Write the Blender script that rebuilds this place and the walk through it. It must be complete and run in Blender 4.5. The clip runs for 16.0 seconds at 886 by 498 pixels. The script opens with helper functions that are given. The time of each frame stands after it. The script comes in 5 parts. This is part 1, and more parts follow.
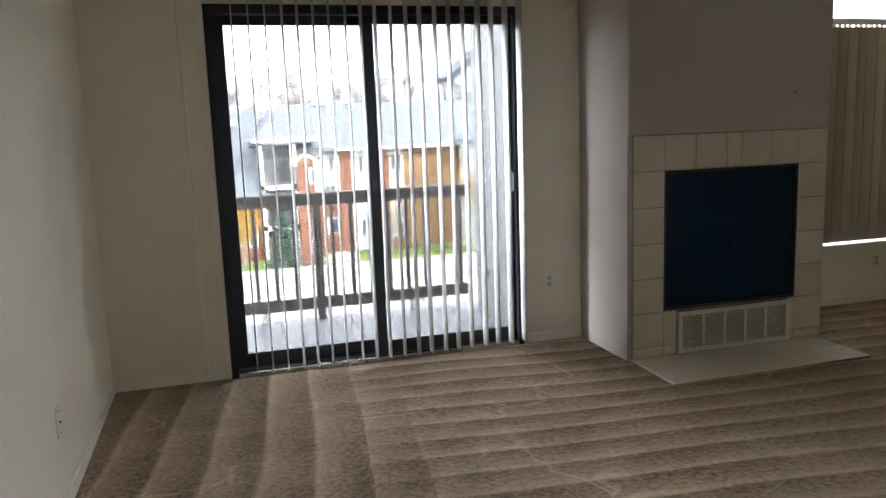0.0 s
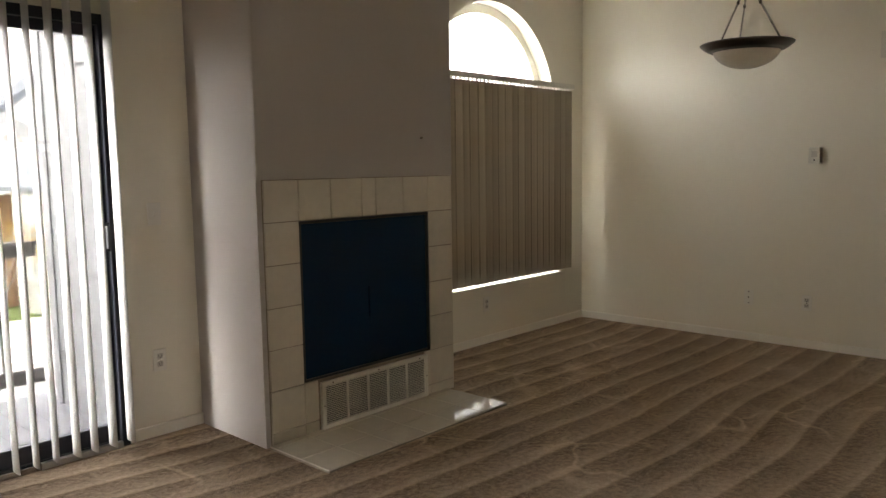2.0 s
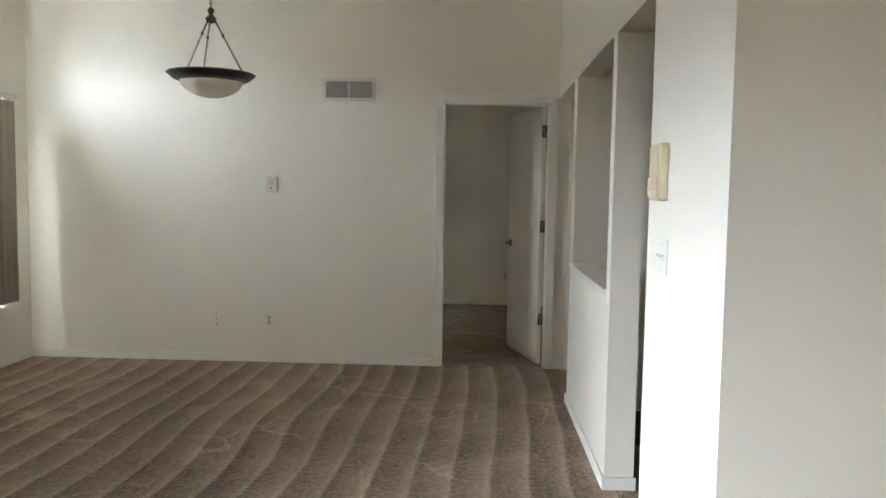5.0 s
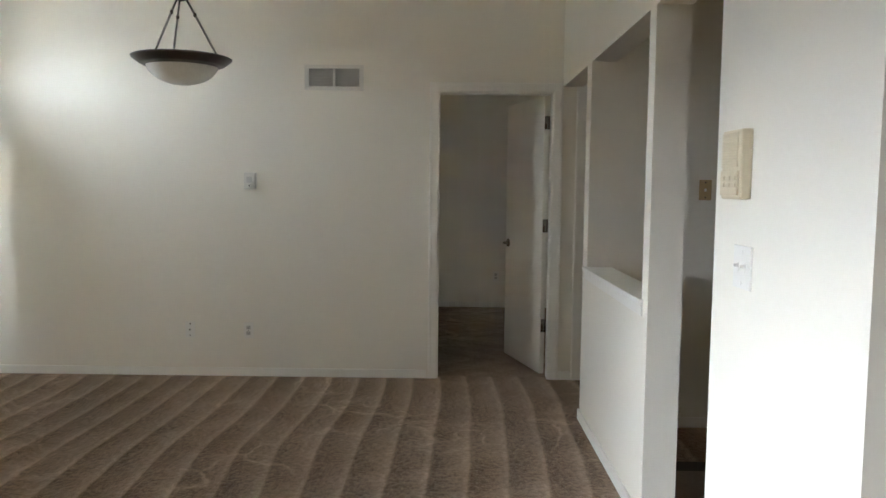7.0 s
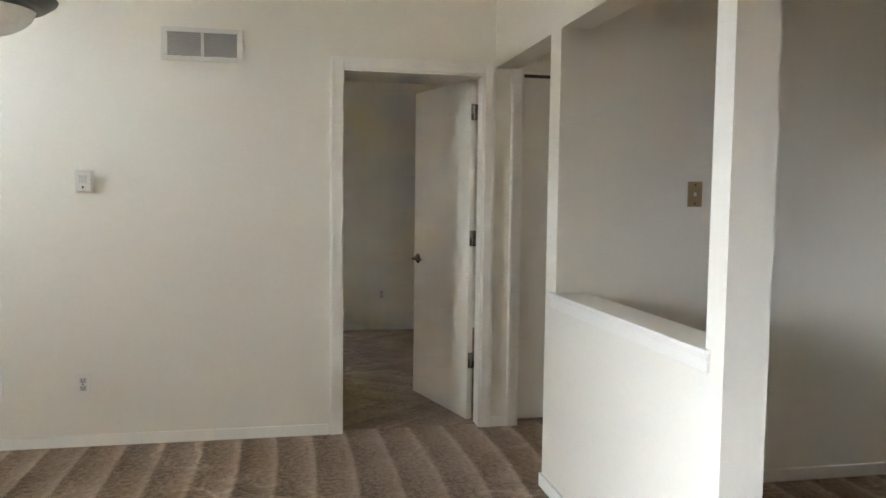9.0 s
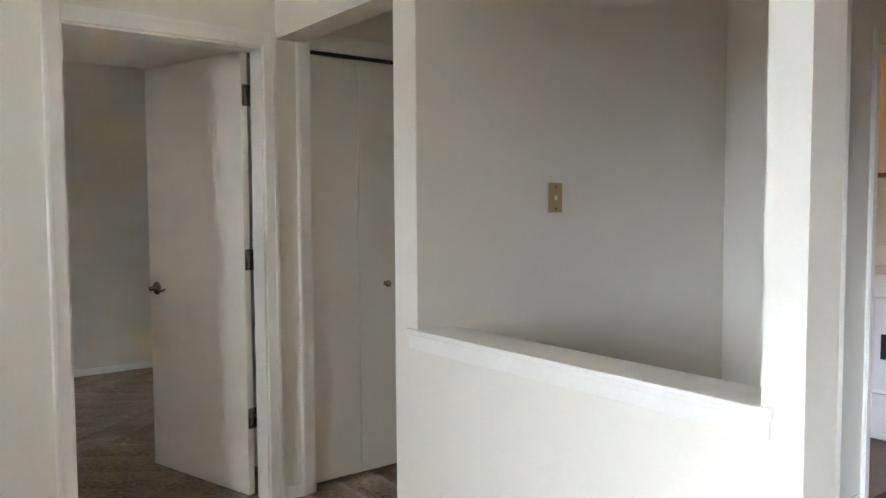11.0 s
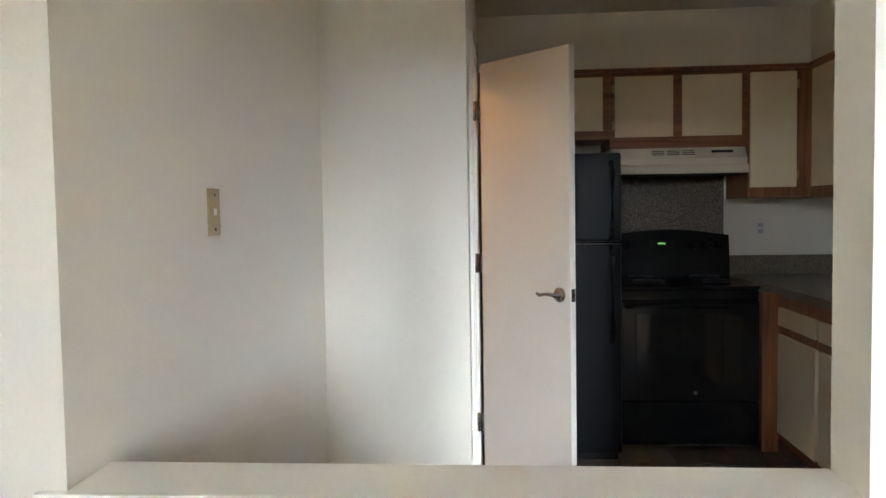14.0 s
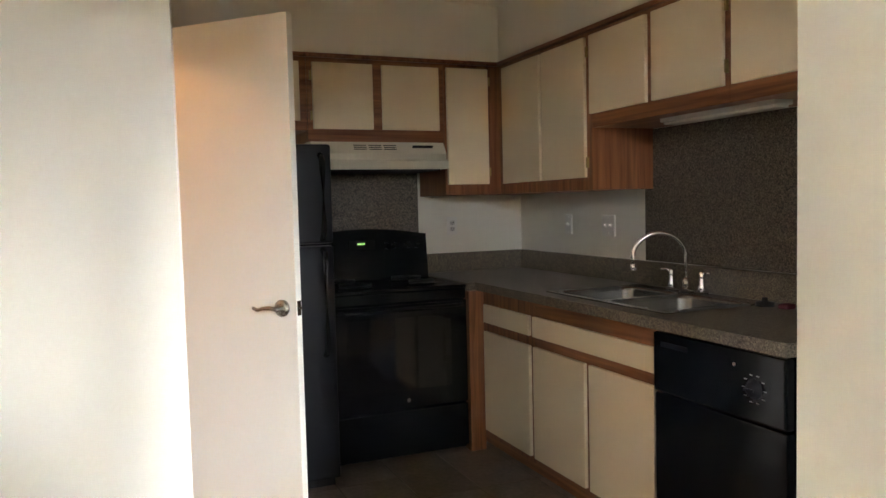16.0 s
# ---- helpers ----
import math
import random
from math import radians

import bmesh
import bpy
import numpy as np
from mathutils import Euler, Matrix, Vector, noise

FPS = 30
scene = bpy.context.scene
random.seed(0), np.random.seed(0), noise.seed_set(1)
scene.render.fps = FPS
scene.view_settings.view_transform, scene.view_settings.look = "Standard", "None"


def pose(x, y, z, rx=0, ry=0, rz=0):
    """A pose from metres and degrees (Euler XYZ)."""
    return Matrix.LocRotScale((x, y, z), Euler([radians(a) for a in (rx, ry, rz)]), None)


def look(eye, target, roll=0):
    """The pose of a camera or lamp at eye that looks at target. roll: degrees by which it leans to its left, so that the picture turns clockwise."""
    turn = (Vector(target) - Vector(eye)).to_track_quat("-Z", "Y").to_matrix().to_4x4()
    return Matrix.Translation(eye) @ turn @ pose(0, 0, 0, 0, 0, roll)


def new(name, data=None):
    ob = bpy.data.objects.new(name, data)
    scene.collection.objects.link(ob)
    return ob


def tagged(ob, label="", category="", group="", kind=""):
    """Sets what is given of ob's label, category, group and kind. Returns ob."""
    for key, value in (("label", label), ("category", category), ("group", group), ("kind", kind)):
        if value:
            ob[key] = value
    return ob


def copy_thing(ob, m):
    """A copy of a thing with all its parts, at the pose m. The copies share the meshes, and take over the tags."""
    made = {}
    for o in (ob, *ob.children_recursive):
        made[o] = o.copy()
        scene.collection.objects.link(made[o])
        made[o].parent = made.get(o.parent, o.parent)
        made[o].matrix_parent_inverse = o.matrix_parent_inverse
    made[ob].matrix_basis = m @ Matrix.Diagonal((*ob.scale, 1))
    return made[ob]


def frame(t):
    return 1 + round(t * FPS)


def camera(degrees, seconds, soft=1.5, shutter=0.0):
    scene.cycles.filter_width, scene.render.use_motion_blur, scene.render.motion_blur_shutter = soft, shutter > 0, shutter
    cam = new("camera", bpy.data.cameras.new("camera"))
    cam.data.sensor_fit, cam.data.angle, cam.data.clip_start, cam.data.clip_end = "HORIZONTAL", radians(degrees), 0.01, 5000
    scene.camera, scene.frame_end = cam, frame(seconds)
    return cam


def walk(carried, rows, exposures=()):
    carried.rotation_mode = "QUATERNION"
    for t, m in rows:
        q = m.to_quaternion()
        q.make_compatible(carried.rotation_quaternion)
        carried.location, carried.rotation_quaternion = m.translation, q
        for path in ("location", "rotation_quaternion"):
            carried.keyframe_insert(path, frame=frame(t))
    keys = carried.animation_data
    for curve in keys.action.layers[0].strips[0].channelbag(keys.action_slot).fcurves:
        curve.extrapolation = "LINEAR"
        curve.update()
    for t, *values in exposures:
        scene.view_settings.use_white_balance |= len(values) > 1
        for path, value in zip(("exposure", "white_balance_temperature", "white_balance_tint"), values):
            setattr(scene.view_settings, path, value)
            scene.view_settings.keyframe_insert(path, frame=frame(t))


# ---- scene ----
cam = camera(60.4, 16.0)
PATH = [
    (0, (0.125, 0.374, 1.392), (0.675, 2.271, 1.079), -2.1),
    (0.5, (0.133, 0.618, 1.392), (0.871, 2.455, 1.104), -1.7),
    (1, (0.172, 0.795, 1.351), (1.145, 2.526, 1.104), -1.5),
    (1.5, (0.264, 0.956, 1.344), (1.483, 2.526, 1.122), -1.4),
    (2, (0.296, 1.129, 1.358), (1.755, 2.48, 1.145), -0.9),
    (2.5, (0.273, 1.223, 1.36), (1.929, 2.326, 1.162), -0.6),
    (3, (0.248, 1.26, 1.368), (2.051, 2.105, 1.181), -0.1),
    (3.5, (0.261, 1.277, 1.358), (2.16, 1.88, 1.187), 0.3),
    (4, (0.224, 1.283, 1.364), (2.181, 1.661, 1.206), 0.7),
    (4.5, (0.215, 1.258, 1.388), (2.199, 1.452, 1.23), 1.0),
    (4.7, (0.223, 1.275, 1.363), (2.214, 1.401, 1.216), 1.1),
    (6.8, (0.637, 1.424, 1.374), (2.631, 1.435, 1.216), 0.6),
    (7, (0.717, 1.474, 1.367), (2.71, 1.489, 1.207), 0.6),
    (7.5, (0.955, 1.629, 1.358), (2.948, 1.607, 1.196), 0.2),
    (8, (1.228, 1.727, 1.353), (3.216, 1.592, 1.182), 0.2),
    (8.2, (1.364, 1.76, 1.344), (3.348, 1.572, 1.179), 0.3),
    (10.3, (2.571, 2.039, 1.348), (4.358, 1.148, 1.235), -0.2),
    (10.5, (2.686, 2.097, 1.353), (4.417, 1.103, 1.238), -0.6),
    (11, (2.953, 2.164, 1.35), (4.542, 0.954, 1.231), -0.3),
    (11.5, (3.245, 2.133, 1.353), (4.673, 0.736, 1.246), 0.1),
    (12, (3.527, 2.115, 1.344), (4.69, 0.491, 1.256), -0.2),
    (12.5, (3.785, 2.064, 1.351), (4.695, 0.285, 1.271), -0.5),
    (13, (4.0, 1.981, 1.377), (4.707, 0.113, 1.286), -0.5),
    (13.5, (4.181, 1.918, 1.377), (4.607, -0.034, 1.281), -0.7),
    (14, (4.34, 1.837, 1.366), (4.493, -0.154, 1.264), -0.9),
    (14.5, (4.449, 1.671, 1.359), (4.346, -0.323, 1.254), -0.9),
    (15, (4.522, 1.513, 1.359), (4.172, -0.454, 1.248), -0.9),
    (15.5, (4.595, 1.368, 1.356), (4.031, -0.548, 1.246), -1.0),
    (16, (4.623, 1.298, 1.355), (3.851, -0.544, 1.239), -1.4),
]
walk(cam, [(t, look(eye, target, roll)) for t, eye, target, roll in PATH], [
    (0, 4.28, 6650, 10.0), (1.0, 3.99, 6750, 10.0), (1.5, 3.88, 7050, 12.0), (2.0, 4.58, 7600, 13.0), (2.5, 5.56, 6250, 10.0), (3.0, 5.78, 6050, 10.0), (3.5, 5.69, 6127, 11.0),
    (4.0, 5.44, 6103, 10.0), (4.7, 5.49, 6131, 10.0), (7.0, 5.23, 6194, 10.0), (7.5, 5.42, 6347, 10.0), (8.2, 5.78, 6300, 10.0), (10.5, 6.06, 6000, 12.0), (11.5, 6.07, 5990, 12.0),
    (12.5, 6.18, 6020, 11.0), (13.0, 6.39, 6060, 10.0), (14.0, 6.5, 6220, 10.0), (14.5, 6.81, 6190, 10.0), (15.0, 6.92, 6410, 10.0), (15.5, 7.03, 6530, 10.0), (16, 7.1, 6800, 12.0)])

# ---- world, sun, window light ----
scene.cycles.max_bounces, scene.cycles.diffuse_bounces = 16, 12
world = bpy.data.worlds.new("overcast_sky")
scene.world = world
world.use_nodes = True
wn, wl = world.node_tree.nodes, world.node_tree.links
sky = wn.new("ShaderNodeTexSky")
sky.sky_type = "NISHITA"
sky.sun_disc = False
sky.sun_elevation, sky.sun_rotation = radians(37), radians(145)
sky.dust_density, sky.air_density = 3.0, 1.0
cloud = wn.new("ShaderNodeTexNoise")
cloud.inputs["Scale"].default_value, cloud.inputs["Detail"].default_value = 2.2, 6
cmap = wn.new("ShaderNodeValToRGB")
cmap.color_ramp.elements[0].position, cmap.color_ramp.elements[0].color = 0.35, (22, 24, 26.6, 1)
cmap.color_ramp.elements[1].position, cmap.color_ramp.elements[1].color = 0.62, (34.5, 36.8, 39.2, 1)
smix = wn.new("ShaderNodeMix")
smix.data_type = "RGBA"
smix.inputs[0].default_value = 0.95
wl.new(cloud.outputs["Fac"], cmap.inputs[0])
wl.new(sky.outputs[0], smix.inputs[6])
wl.new(cmap.outputs[0], smix.inputs[7])
wl.new(smix.outputs[2], wn["Background"].inputs[0])
wn["Background"].inputs[1].default_value = 0.09

sun_data = bpy.data.lights.new("sun", "SUN")
sun_data.energy, sun_data.angle, sun_data.color = 2.4, radians(8), (1.0, 0.96, 0.9)
sun = new("sun", sun_data)
sun.matrix_world = look((0, 0, 0), (-0.45, 0.65, -0.6))


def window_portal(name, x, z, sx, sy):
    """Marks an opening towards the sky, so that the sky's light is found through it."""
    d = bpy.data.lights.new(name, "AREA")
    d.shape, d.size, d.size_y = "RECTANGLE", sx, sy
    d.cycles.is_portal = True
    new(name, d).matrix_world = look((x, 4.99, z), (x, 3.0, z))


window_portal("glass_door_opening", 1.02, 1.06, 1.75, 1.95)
window_portal("arched_window_opening", 4.86, 1.52, 1.5, 2.12)
bulb = bpy.data.lights.new("laundry_bulb", "POINT")
bulb.energy, bulb.color, bulb.shadow_soft_size = 0.065, (1.0, 0.5, 0.18), 0.06
new("laundry_bulb", bulb).location = (5.05, -1.75, 2.3)


# ---- materials ----
def mat(name, col, rough=0.6, metal=0.0, var=0.05, big=1.5, fine=60.0, bump=0.03, dist=0.004, spec=0.5,
        tint=None, rnd=0.0, coat=0.0, trans=0.0):
    m = bpy.data.materials.new(name)
    m.use_nodes = True
    n, l = m.node_tree.nodes, m.node_tree.links
    b = n["Principled BSDF"]
    tc = n.new("ShaderNodeTexCoord")
    a = n.new("ShaderNodeTexNoise")
    a.inputs["Scale"].default_value, a.inputs["Detail"].default_value = big, 4
    f = n.new("ShaderNodeTexNoise")
    f.inputs["Scale"].default_value, f.inputs["Detail"].default_value = fine, 3
    l.new(tc.outputs["Object"], a.inputs["Vector"])
    l.new(tc.outputs["Object"], f.inputs["Vector"])
    add = n.new("ShaderNodeMath")
    add.operation = "ADD"
    l.new(a.outputs["Fac"], add.inputs[0])
    l.new(f.outputs["Fac"], add.inputs[1])
    half = n.new("ShaderNodeMath")
    half.operation = "MULTIPLY_ADD"
    half.inputs[1].default_value = 0.5
    l.new(add.outputs[0], half.inputs[0])
    if rnd:
        oi = n.new("ShaderNodeObjectInfo")
        rm = n.new("ShaderNodeMath")
        rm.operation = "MULTIPLY_ADD"
        rm.inputs[1].default_value, rm.inputs[2].default_value = rnd, -rnd / 2
        l.new(oi.outputs["Random"], rm.inputs[0])
        l.new(rm.outputs[0], half.inputs[2])
    else:
        half.inputs[2].default_value = 0.0
    ramp = n.new("ShaderNodeValToRGB")
    lo = tuple(c * (1 - var * 2) for c in col)
    hi = tuple(min(1, c * (1 + var * 2)) for c in (tint or col))
    ramp.color_ramp.elements[0].position, ramp.color_ramp.elements[0].color = 0.25, (*lo, 1)
    ramp.color_ramp.elements[1].position, ramp.color_ramp.elements[1].color = 0.75, (*hi, 1)
    l.new(half.outputs[0], ramp.inputs[0])
    l.new(ramp.outputs[0], b.inputs["Base Color"])
    rr = n.new("ShaderNodeMapRange")
    rr.inputs[3].default_value, rr.inputs[4].default_value = max(0.02, rough - 0.06), min(1, rough + 0.06)
    l.new(a.outputs["Fac"], rr.inputs[0])
    l.new(rr.outputs[0], b.inputs["Roughness"])
    b.inputs["Metallic"].default_value = metal
    b.inputs["Specular IOR Level"].default_value = spec
    b.inputs["Coat Weight"].default_value = coat
    b.inputs["Transmission Weight"].default_value = trans
    if bump:
        bp = n.new("ShaderNodeBump")
        bp.inputs["Strength"].default_value, bp.inputs["Distance"].default_value = bump, dist
        l.new(f.outputs["Fac"], bp.inputs["Height"])
        l.new(bp.outputs[0], b.inputs["Normal"])
    return m


def wood(name, dark, light, axis=2, scale=14.0, rough=0.45):
    """Grain that runs along one axis."""
    m = mat(name, light, rough)
    n, l = m.node_tree.nodes, m.node_tree.links
    tc, b = n["Texture Coordinate"], n["Principled BSDF"]
    mp = n.new("ShaderNodeMapping")
    s = [scale * 3.0] * 3
    s[axis] = scale * 0.12
    mp.inputs["Scale"].default_value = s
    g = n.new("ShaderNodeTexNoise")
    g.inputs["Scale"].default_value, g.inputs["Detail"].default_value, g.inputs["Distortion"].default_value = 1.0, 6, 0.6
    l.new(tc.outputs["Object"], mp.inputs[0])
    l.new(mp.outputs[0], g.inputs["Vector"])
    r = n.new("ShaderNodeValToRGB")
    r.color_ramp.elements[0].position, r.color_ramp.elements[0].color = 0.3, (*dark, 1)
    r.color_ramp.elements[1].position, r.color_ramp.elements[1].color = 0.68, (*light, 1)
    l.new(g.outputs["Fac"], r.inputs[0])
    l.new(r.outputs[0], b.inputs["Base Color"])
    bp = n["Bump"]
    l.new(g.outputs["Fac"], bp.inputs["Height"])
    bp.inputs["Strength"].default_value, bp.inputs["Distance"].default_value = 0.15, 0.002
    return m


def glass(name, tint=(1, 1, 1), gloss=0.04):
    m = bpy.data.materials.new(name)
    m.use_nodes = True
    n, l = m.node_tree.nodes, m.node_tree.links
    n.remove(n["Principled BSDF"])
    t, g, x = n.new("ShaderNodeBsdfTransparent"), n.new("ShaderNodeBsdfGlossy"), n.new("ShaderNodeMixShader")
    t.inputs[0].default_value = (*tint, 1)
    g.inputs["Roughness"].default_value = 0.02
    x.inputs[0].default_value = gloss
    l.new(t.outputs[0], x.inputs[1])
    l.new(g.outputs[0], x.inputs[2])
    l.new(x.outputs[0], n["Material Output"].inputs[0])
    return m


def speckle(name, cols, scale, rough=0.35):
    """Small flecks of several colours, as in stone-look laminate."""
    m = mat(name, cols[0], rough, bump=0.0)
    n, l = m.node_tree.nodes, m.node_tree.links
    v = n.new("ShaderNodeTexVoronoi")
    v.inputs["Scale"].default_value = scale
    l.new(n["Texture Coordinate"].outputs["Object"], v.inputs["Vector"])
    sep = n.new("ShaderNodeSeparateColor")
    l.new(v.outputs["Color"], sep.inputs[0])
    big = n.new("ShaderNodeTexNoise")
    big.inputs["Scale"].default_value, big.inputs["Detail"].default_value = scale * 0.12, 3
    l.new(n["Texture Coordinate"].outputs["Object"], big.inputs["Vector"])
    mx = n.new("ShaderNodeMath")
    mx.operation = "MULTIPLY_ADD"
    mx.inputs[1].default_value = 0.6
    off = n.new("ShaderNodeMath")
    off.operation = "MULTIPLY_ADD"
    off.inputs[1].default_value, off.inputs[2].default_value = 0.25, 0.075
    l.new(big.outputs["Fac"], off.inputs[0])
    l.new(sep.outputs[0], mx.inputs[0])
    l.new(off.outputs[0], mx.inputs[2])
    r = n.new("ShaderNodeValToRGB")
    r.color_ramp.interpolation = "LINEAR"
    e = r.color_ramp.elements
    e[0].position, e[0].color = 0.15, (*cols[0], 1)
    e[1].position, e[1].color = 0.85, (*cols[-1], 1)
    for i, c in enumerate(cols[1:-1]):
        k = e.new(0.15 + 0.7 * (i + 1) / (len(cols) - 1))
        k.color = (*c, 1)
    l.new(mx.outputs[0], r.inputs[0])
    l.new(r.outputs[0], n["Principled BSDF"].inputs["Base Color"])
    return m


def carpet_material():
    """Cut-pile carpet with the bands that a vacuum cleaner leaves: the pile lies one way, then the other."""
    m = bpy.data.materials.new("taupe_carpet")
    m.use_nodes = True
    n, l = m.node_tree.nodes, m.node_tree.links
    b = n["Principled BSDF"]
    tc = n.new("ShaderNodeTexCoord")
    sep = n.new("ShaderNodeSeparateXYZ")
    warp = n.new("ShaderNodeTexNoise")
    warp.inputs["Scale"].default_value, warp.inputs["Detail"].default_value = 0.6, 1
    l.new(tc.outputs["Object"], warp.inputs["Vector"])
    l.new(tc.outputs["Object"], sep.inputs[0])

    def math_node(op, a, c=None, d=None):
        k = n.new("ShaderNodeMath")
        k.operation = op
        for i, v in enumerate((a, c, d)):
            if v is None:
                continue
            if isinstance(v, (int, float)):
                k.inputs[i].default_value = v
            else:
                l.new(v, k.inputs[i])
        return k.outputs[0]

    x, y = sep.outputs[0], sep.outputs[1]
    w = math_node("MULTIPLY_ADD", warp.outputs["Fac"], 0.2, -0.1)
    back = math_node("MAXIMUM", math_node("SUBTRACT", 5.6, x), 0.0)
    bend = math_node("MULTIPLY", math_node("POWER", back, 2.0), 0.012)
    v1 = math_node("ADD", math_node("SUBTRACT", y, bend), w)
    saw1 = math_node("FRACT", math_node("MULTIPLY", v1, 5.2))
    v2 = math_node("ADD", math_node("ADD", x, math_node("MULTIPLY", y, -0.12)), w)
    saw2 = math_node("FRACT", math_node("MULTIPLY", v2, 4.4))
    zone = n.new("ShaderNodeMapRange")
    zone.inputs[1].default_value, zone.inputs[2].default_value = 0.55, 1.05
    l.new(math_node("ADD", math_node("MULTIPLY_ADD", w, 1.5, 0.0), x), zone.inputs[0])
    mixs = n.new("ShaderNodeMix")
    l.new(zone.outputs[0], mixs.inputs[0])
    l.new(saw2, mixs.inputs[2])
    l.new(saw1, mixs.inputs[3])
    # chevrons in the bedroom
    v3 = math_node("ADD", math_node("MULTIPLY", math_node("PINGPONG", math_node("ADD", x, w), 0.75), 1.3), y)
    saw3 = math_node("MULTIPLY_ADD", math_node("FRACT", math_node("MULTIPLY", v3, 2.7)), 0.45, 0.35)
    past = math_node("GREATER_THAN", x, 6.17)
    mixb = n.new("ShaderNodeMix")
    l.new(past, mixb.inputs[0])
    l.new(mixs.outputs[0], mixb.inputs[2])
    l.new(saw3, mixb.inputs[3])
    band = n.new("ShaderNodeValToRGB")
    e = band.color_ramp.elements
    e[0].position, e[0].color = 0.0, (0.9, 0.9, 0.9, 1)
    e[1].position, e[1].color = 1.0, (0.75, 0.75, 0.75, 1)
    for p, c in ((0.06, 0.95), (0.2, 0.62), (0.55, 0.3), (0.82, 0.12), (0.93, 0.2)):
        k = e.new(p)
        k.color = (c, c, c, 1)
    l.new(mixb.outputs[0], band.inputs[0])
    blot = n.new("ShaderNodeTexNoise")
    blot.inputs["Scale"].default_value, blot.inputs["Detail"].default_value, blot.inputs["Distortion"].default_value = 2.4, 5, 1.2
    l.new(tc.outputs["Object"], blot.inputs["Vector"])
    fib = n.new("ShaderNodeTexNoise")
    fib.inputs["Scale"].default_value, fib.inputs["Detail"].default_value = 140.0, 3
    l.new(tc.outputs["Object"], fib.inputs["Vector"])
    tuft = n.new("ShaderNodeTexVoronoi")
    tuft.inputs["Scale"].default_value = 160.0
    l.new(tc.outputs["Object"], tuft.inputs["Vector"])
    lvl = math_node("ADD", math_node("MULTIPLY", band.outputs[0], 0.46), math_node("MULTIPLY", blot.outputs["Fac"], 0.5))
    lvl = math_node("ADD", lvl, math_node("MULTIPLY_ADD", fib.outputs["Fac"], 0.5, -0.25))
    mid = n.new("ShaderNodeTexNoise")
    mid.inputs["Scale"].default_value, mid.inputs["Detail"].default_value = 38.0, 4
    l.new(tc.outputs["Object"], mid.inputs["Vector"])
    lvl = math_node("ADD", lvl, math_node("MULTIPLY_ADD", mid.outputs["Fac"], 0.8, -0.45))
    # scuffs and footmarks in the pile
    scuff = n.new("ShaderNodeTexVoronoi")
    scuff.feature = "DISTANCE_TO_EDGE"
    scuff.inputs["Scale"].default_value = 2.3
    curl = n.new("ShaderNodeTexNoise")
    curl.inputs["Scale"].default_value, curl.inputs["Detail"].default_value = 3.0, 2
    l.new(tc.outputs["Object"], curl.inputs["Vector"])
    vm = n.new("ShaderNodeVectorMath")
    vm.operation = "MULTIPLY_ADD"
    vm.inputs[1].default_value = (0.5, 0.5, 0.0)
    l.new(curl.outputs["Color"], vm.inputs[0])
    l.new(tc.outputs["Object"], vm.inputs[2])
    l.new(vm.outputs[0], scuff.inputs["Vector"])
    line = n.new("ShaderNodeMapRange")
    line.inputs[1].default_value, line.inputs[2].default_value = 0.045, 0.0
    l.new(scuff.outputs["Distance"], line.inputs[0])
    patch = n.new("ShaderNodeTexNoise")
    patch.inputs["Scale"].default_value, patch.inputs["Detail"].default_value = 1.1, 2
    l.new(tc.outputs["Object"], patch.inputs["Vector"])
    where = n.new("ShaderNodeMapRange")
    where.inputs[1].default_value, where.inputs[2].default_value = 0.5, 0.62
    l.new(patch.outputs["Fac"], where.inputs[0])
    # trodden patch before the hearth and the arched window
    off_x, off_y = math_node("SUBTRACT", x, 4.35), math_node("SUBTRACT", y, 4.0)
    far = math_node("SQRT", math_node("ADD", math_node("MULTIPLY", off_x, off_x), math_node("MULTIPLY", off_y, off_y)))
    trod = math_node("MAXIMUM", math_node("MULTIPLY_ADD", far, -1.3, 1.1), 0.0)
    worn = math_node("MAXIMUM", where.outputs[0], trod)
    lvl = math_node("ADD", lvl, math_node("MULTIPLY", math_node("MULTIPLY", line.outputs[0], worn), 0.36))
    ramp = n.new("ShaderNodeValToRGB")
    ramp.color_ramp.elements[0].position, ramp.color_ramp.elements[0].color = 0.1, (0.085, 0.051, 0.033, 1)
    ramp.color_ramp.elements[1].position, ramp.color_ramp.elements[1].color = 0.9, (0.57, 0.43, 0.31, 1)
    l.new(lvl, ramp.inputs[0])
    l.new(ramp.outputs[0], b.inputs["Base Color"])
    b.inputs["Roughness"].default_value = 0.95
    b.inputs["Specular IOR Level"].default_value = 0.1
    b.inputs["Sheen Weight"].default_value = 0.5
    b.inputs["Sheen Tint"].default_value = (0.95, 0.80, 0.66, 1)
    b.inputs["Sheen Roughness"].default_value = 0.3
    hgt = math_node("ADD", math_node("MULTIPLY", fib.outputs["Fac"], 0.6), math_node("MULTIPLY", tuft.outputs["Distance"], 0.6))
    hgt = math_node("ADD", hgt, math_node("MULTIPLY", mid.outputs["Fac"], 1.6))
    bp = n.new("ShaderNodeBump")
    bp.inputs["Strength"].default_value, bp.inputs["Distance"].default_value = 0.7, 0.006
    l.new(hgt, bp.inputs["Height"])
    b2 = n.new("ShaderNodeBump")
    b2.inputs["Strength"].default_value, b2.inputs["Distance"].default_value = 0.4, 0.02
    l.new(band.outputs[0], b2.inputs["Height"])
    l.new(b2.outputs[0], bp.inputs["Normal"])
    l.new(bp.outputs[0], b.inputs["Normal"])
    return m


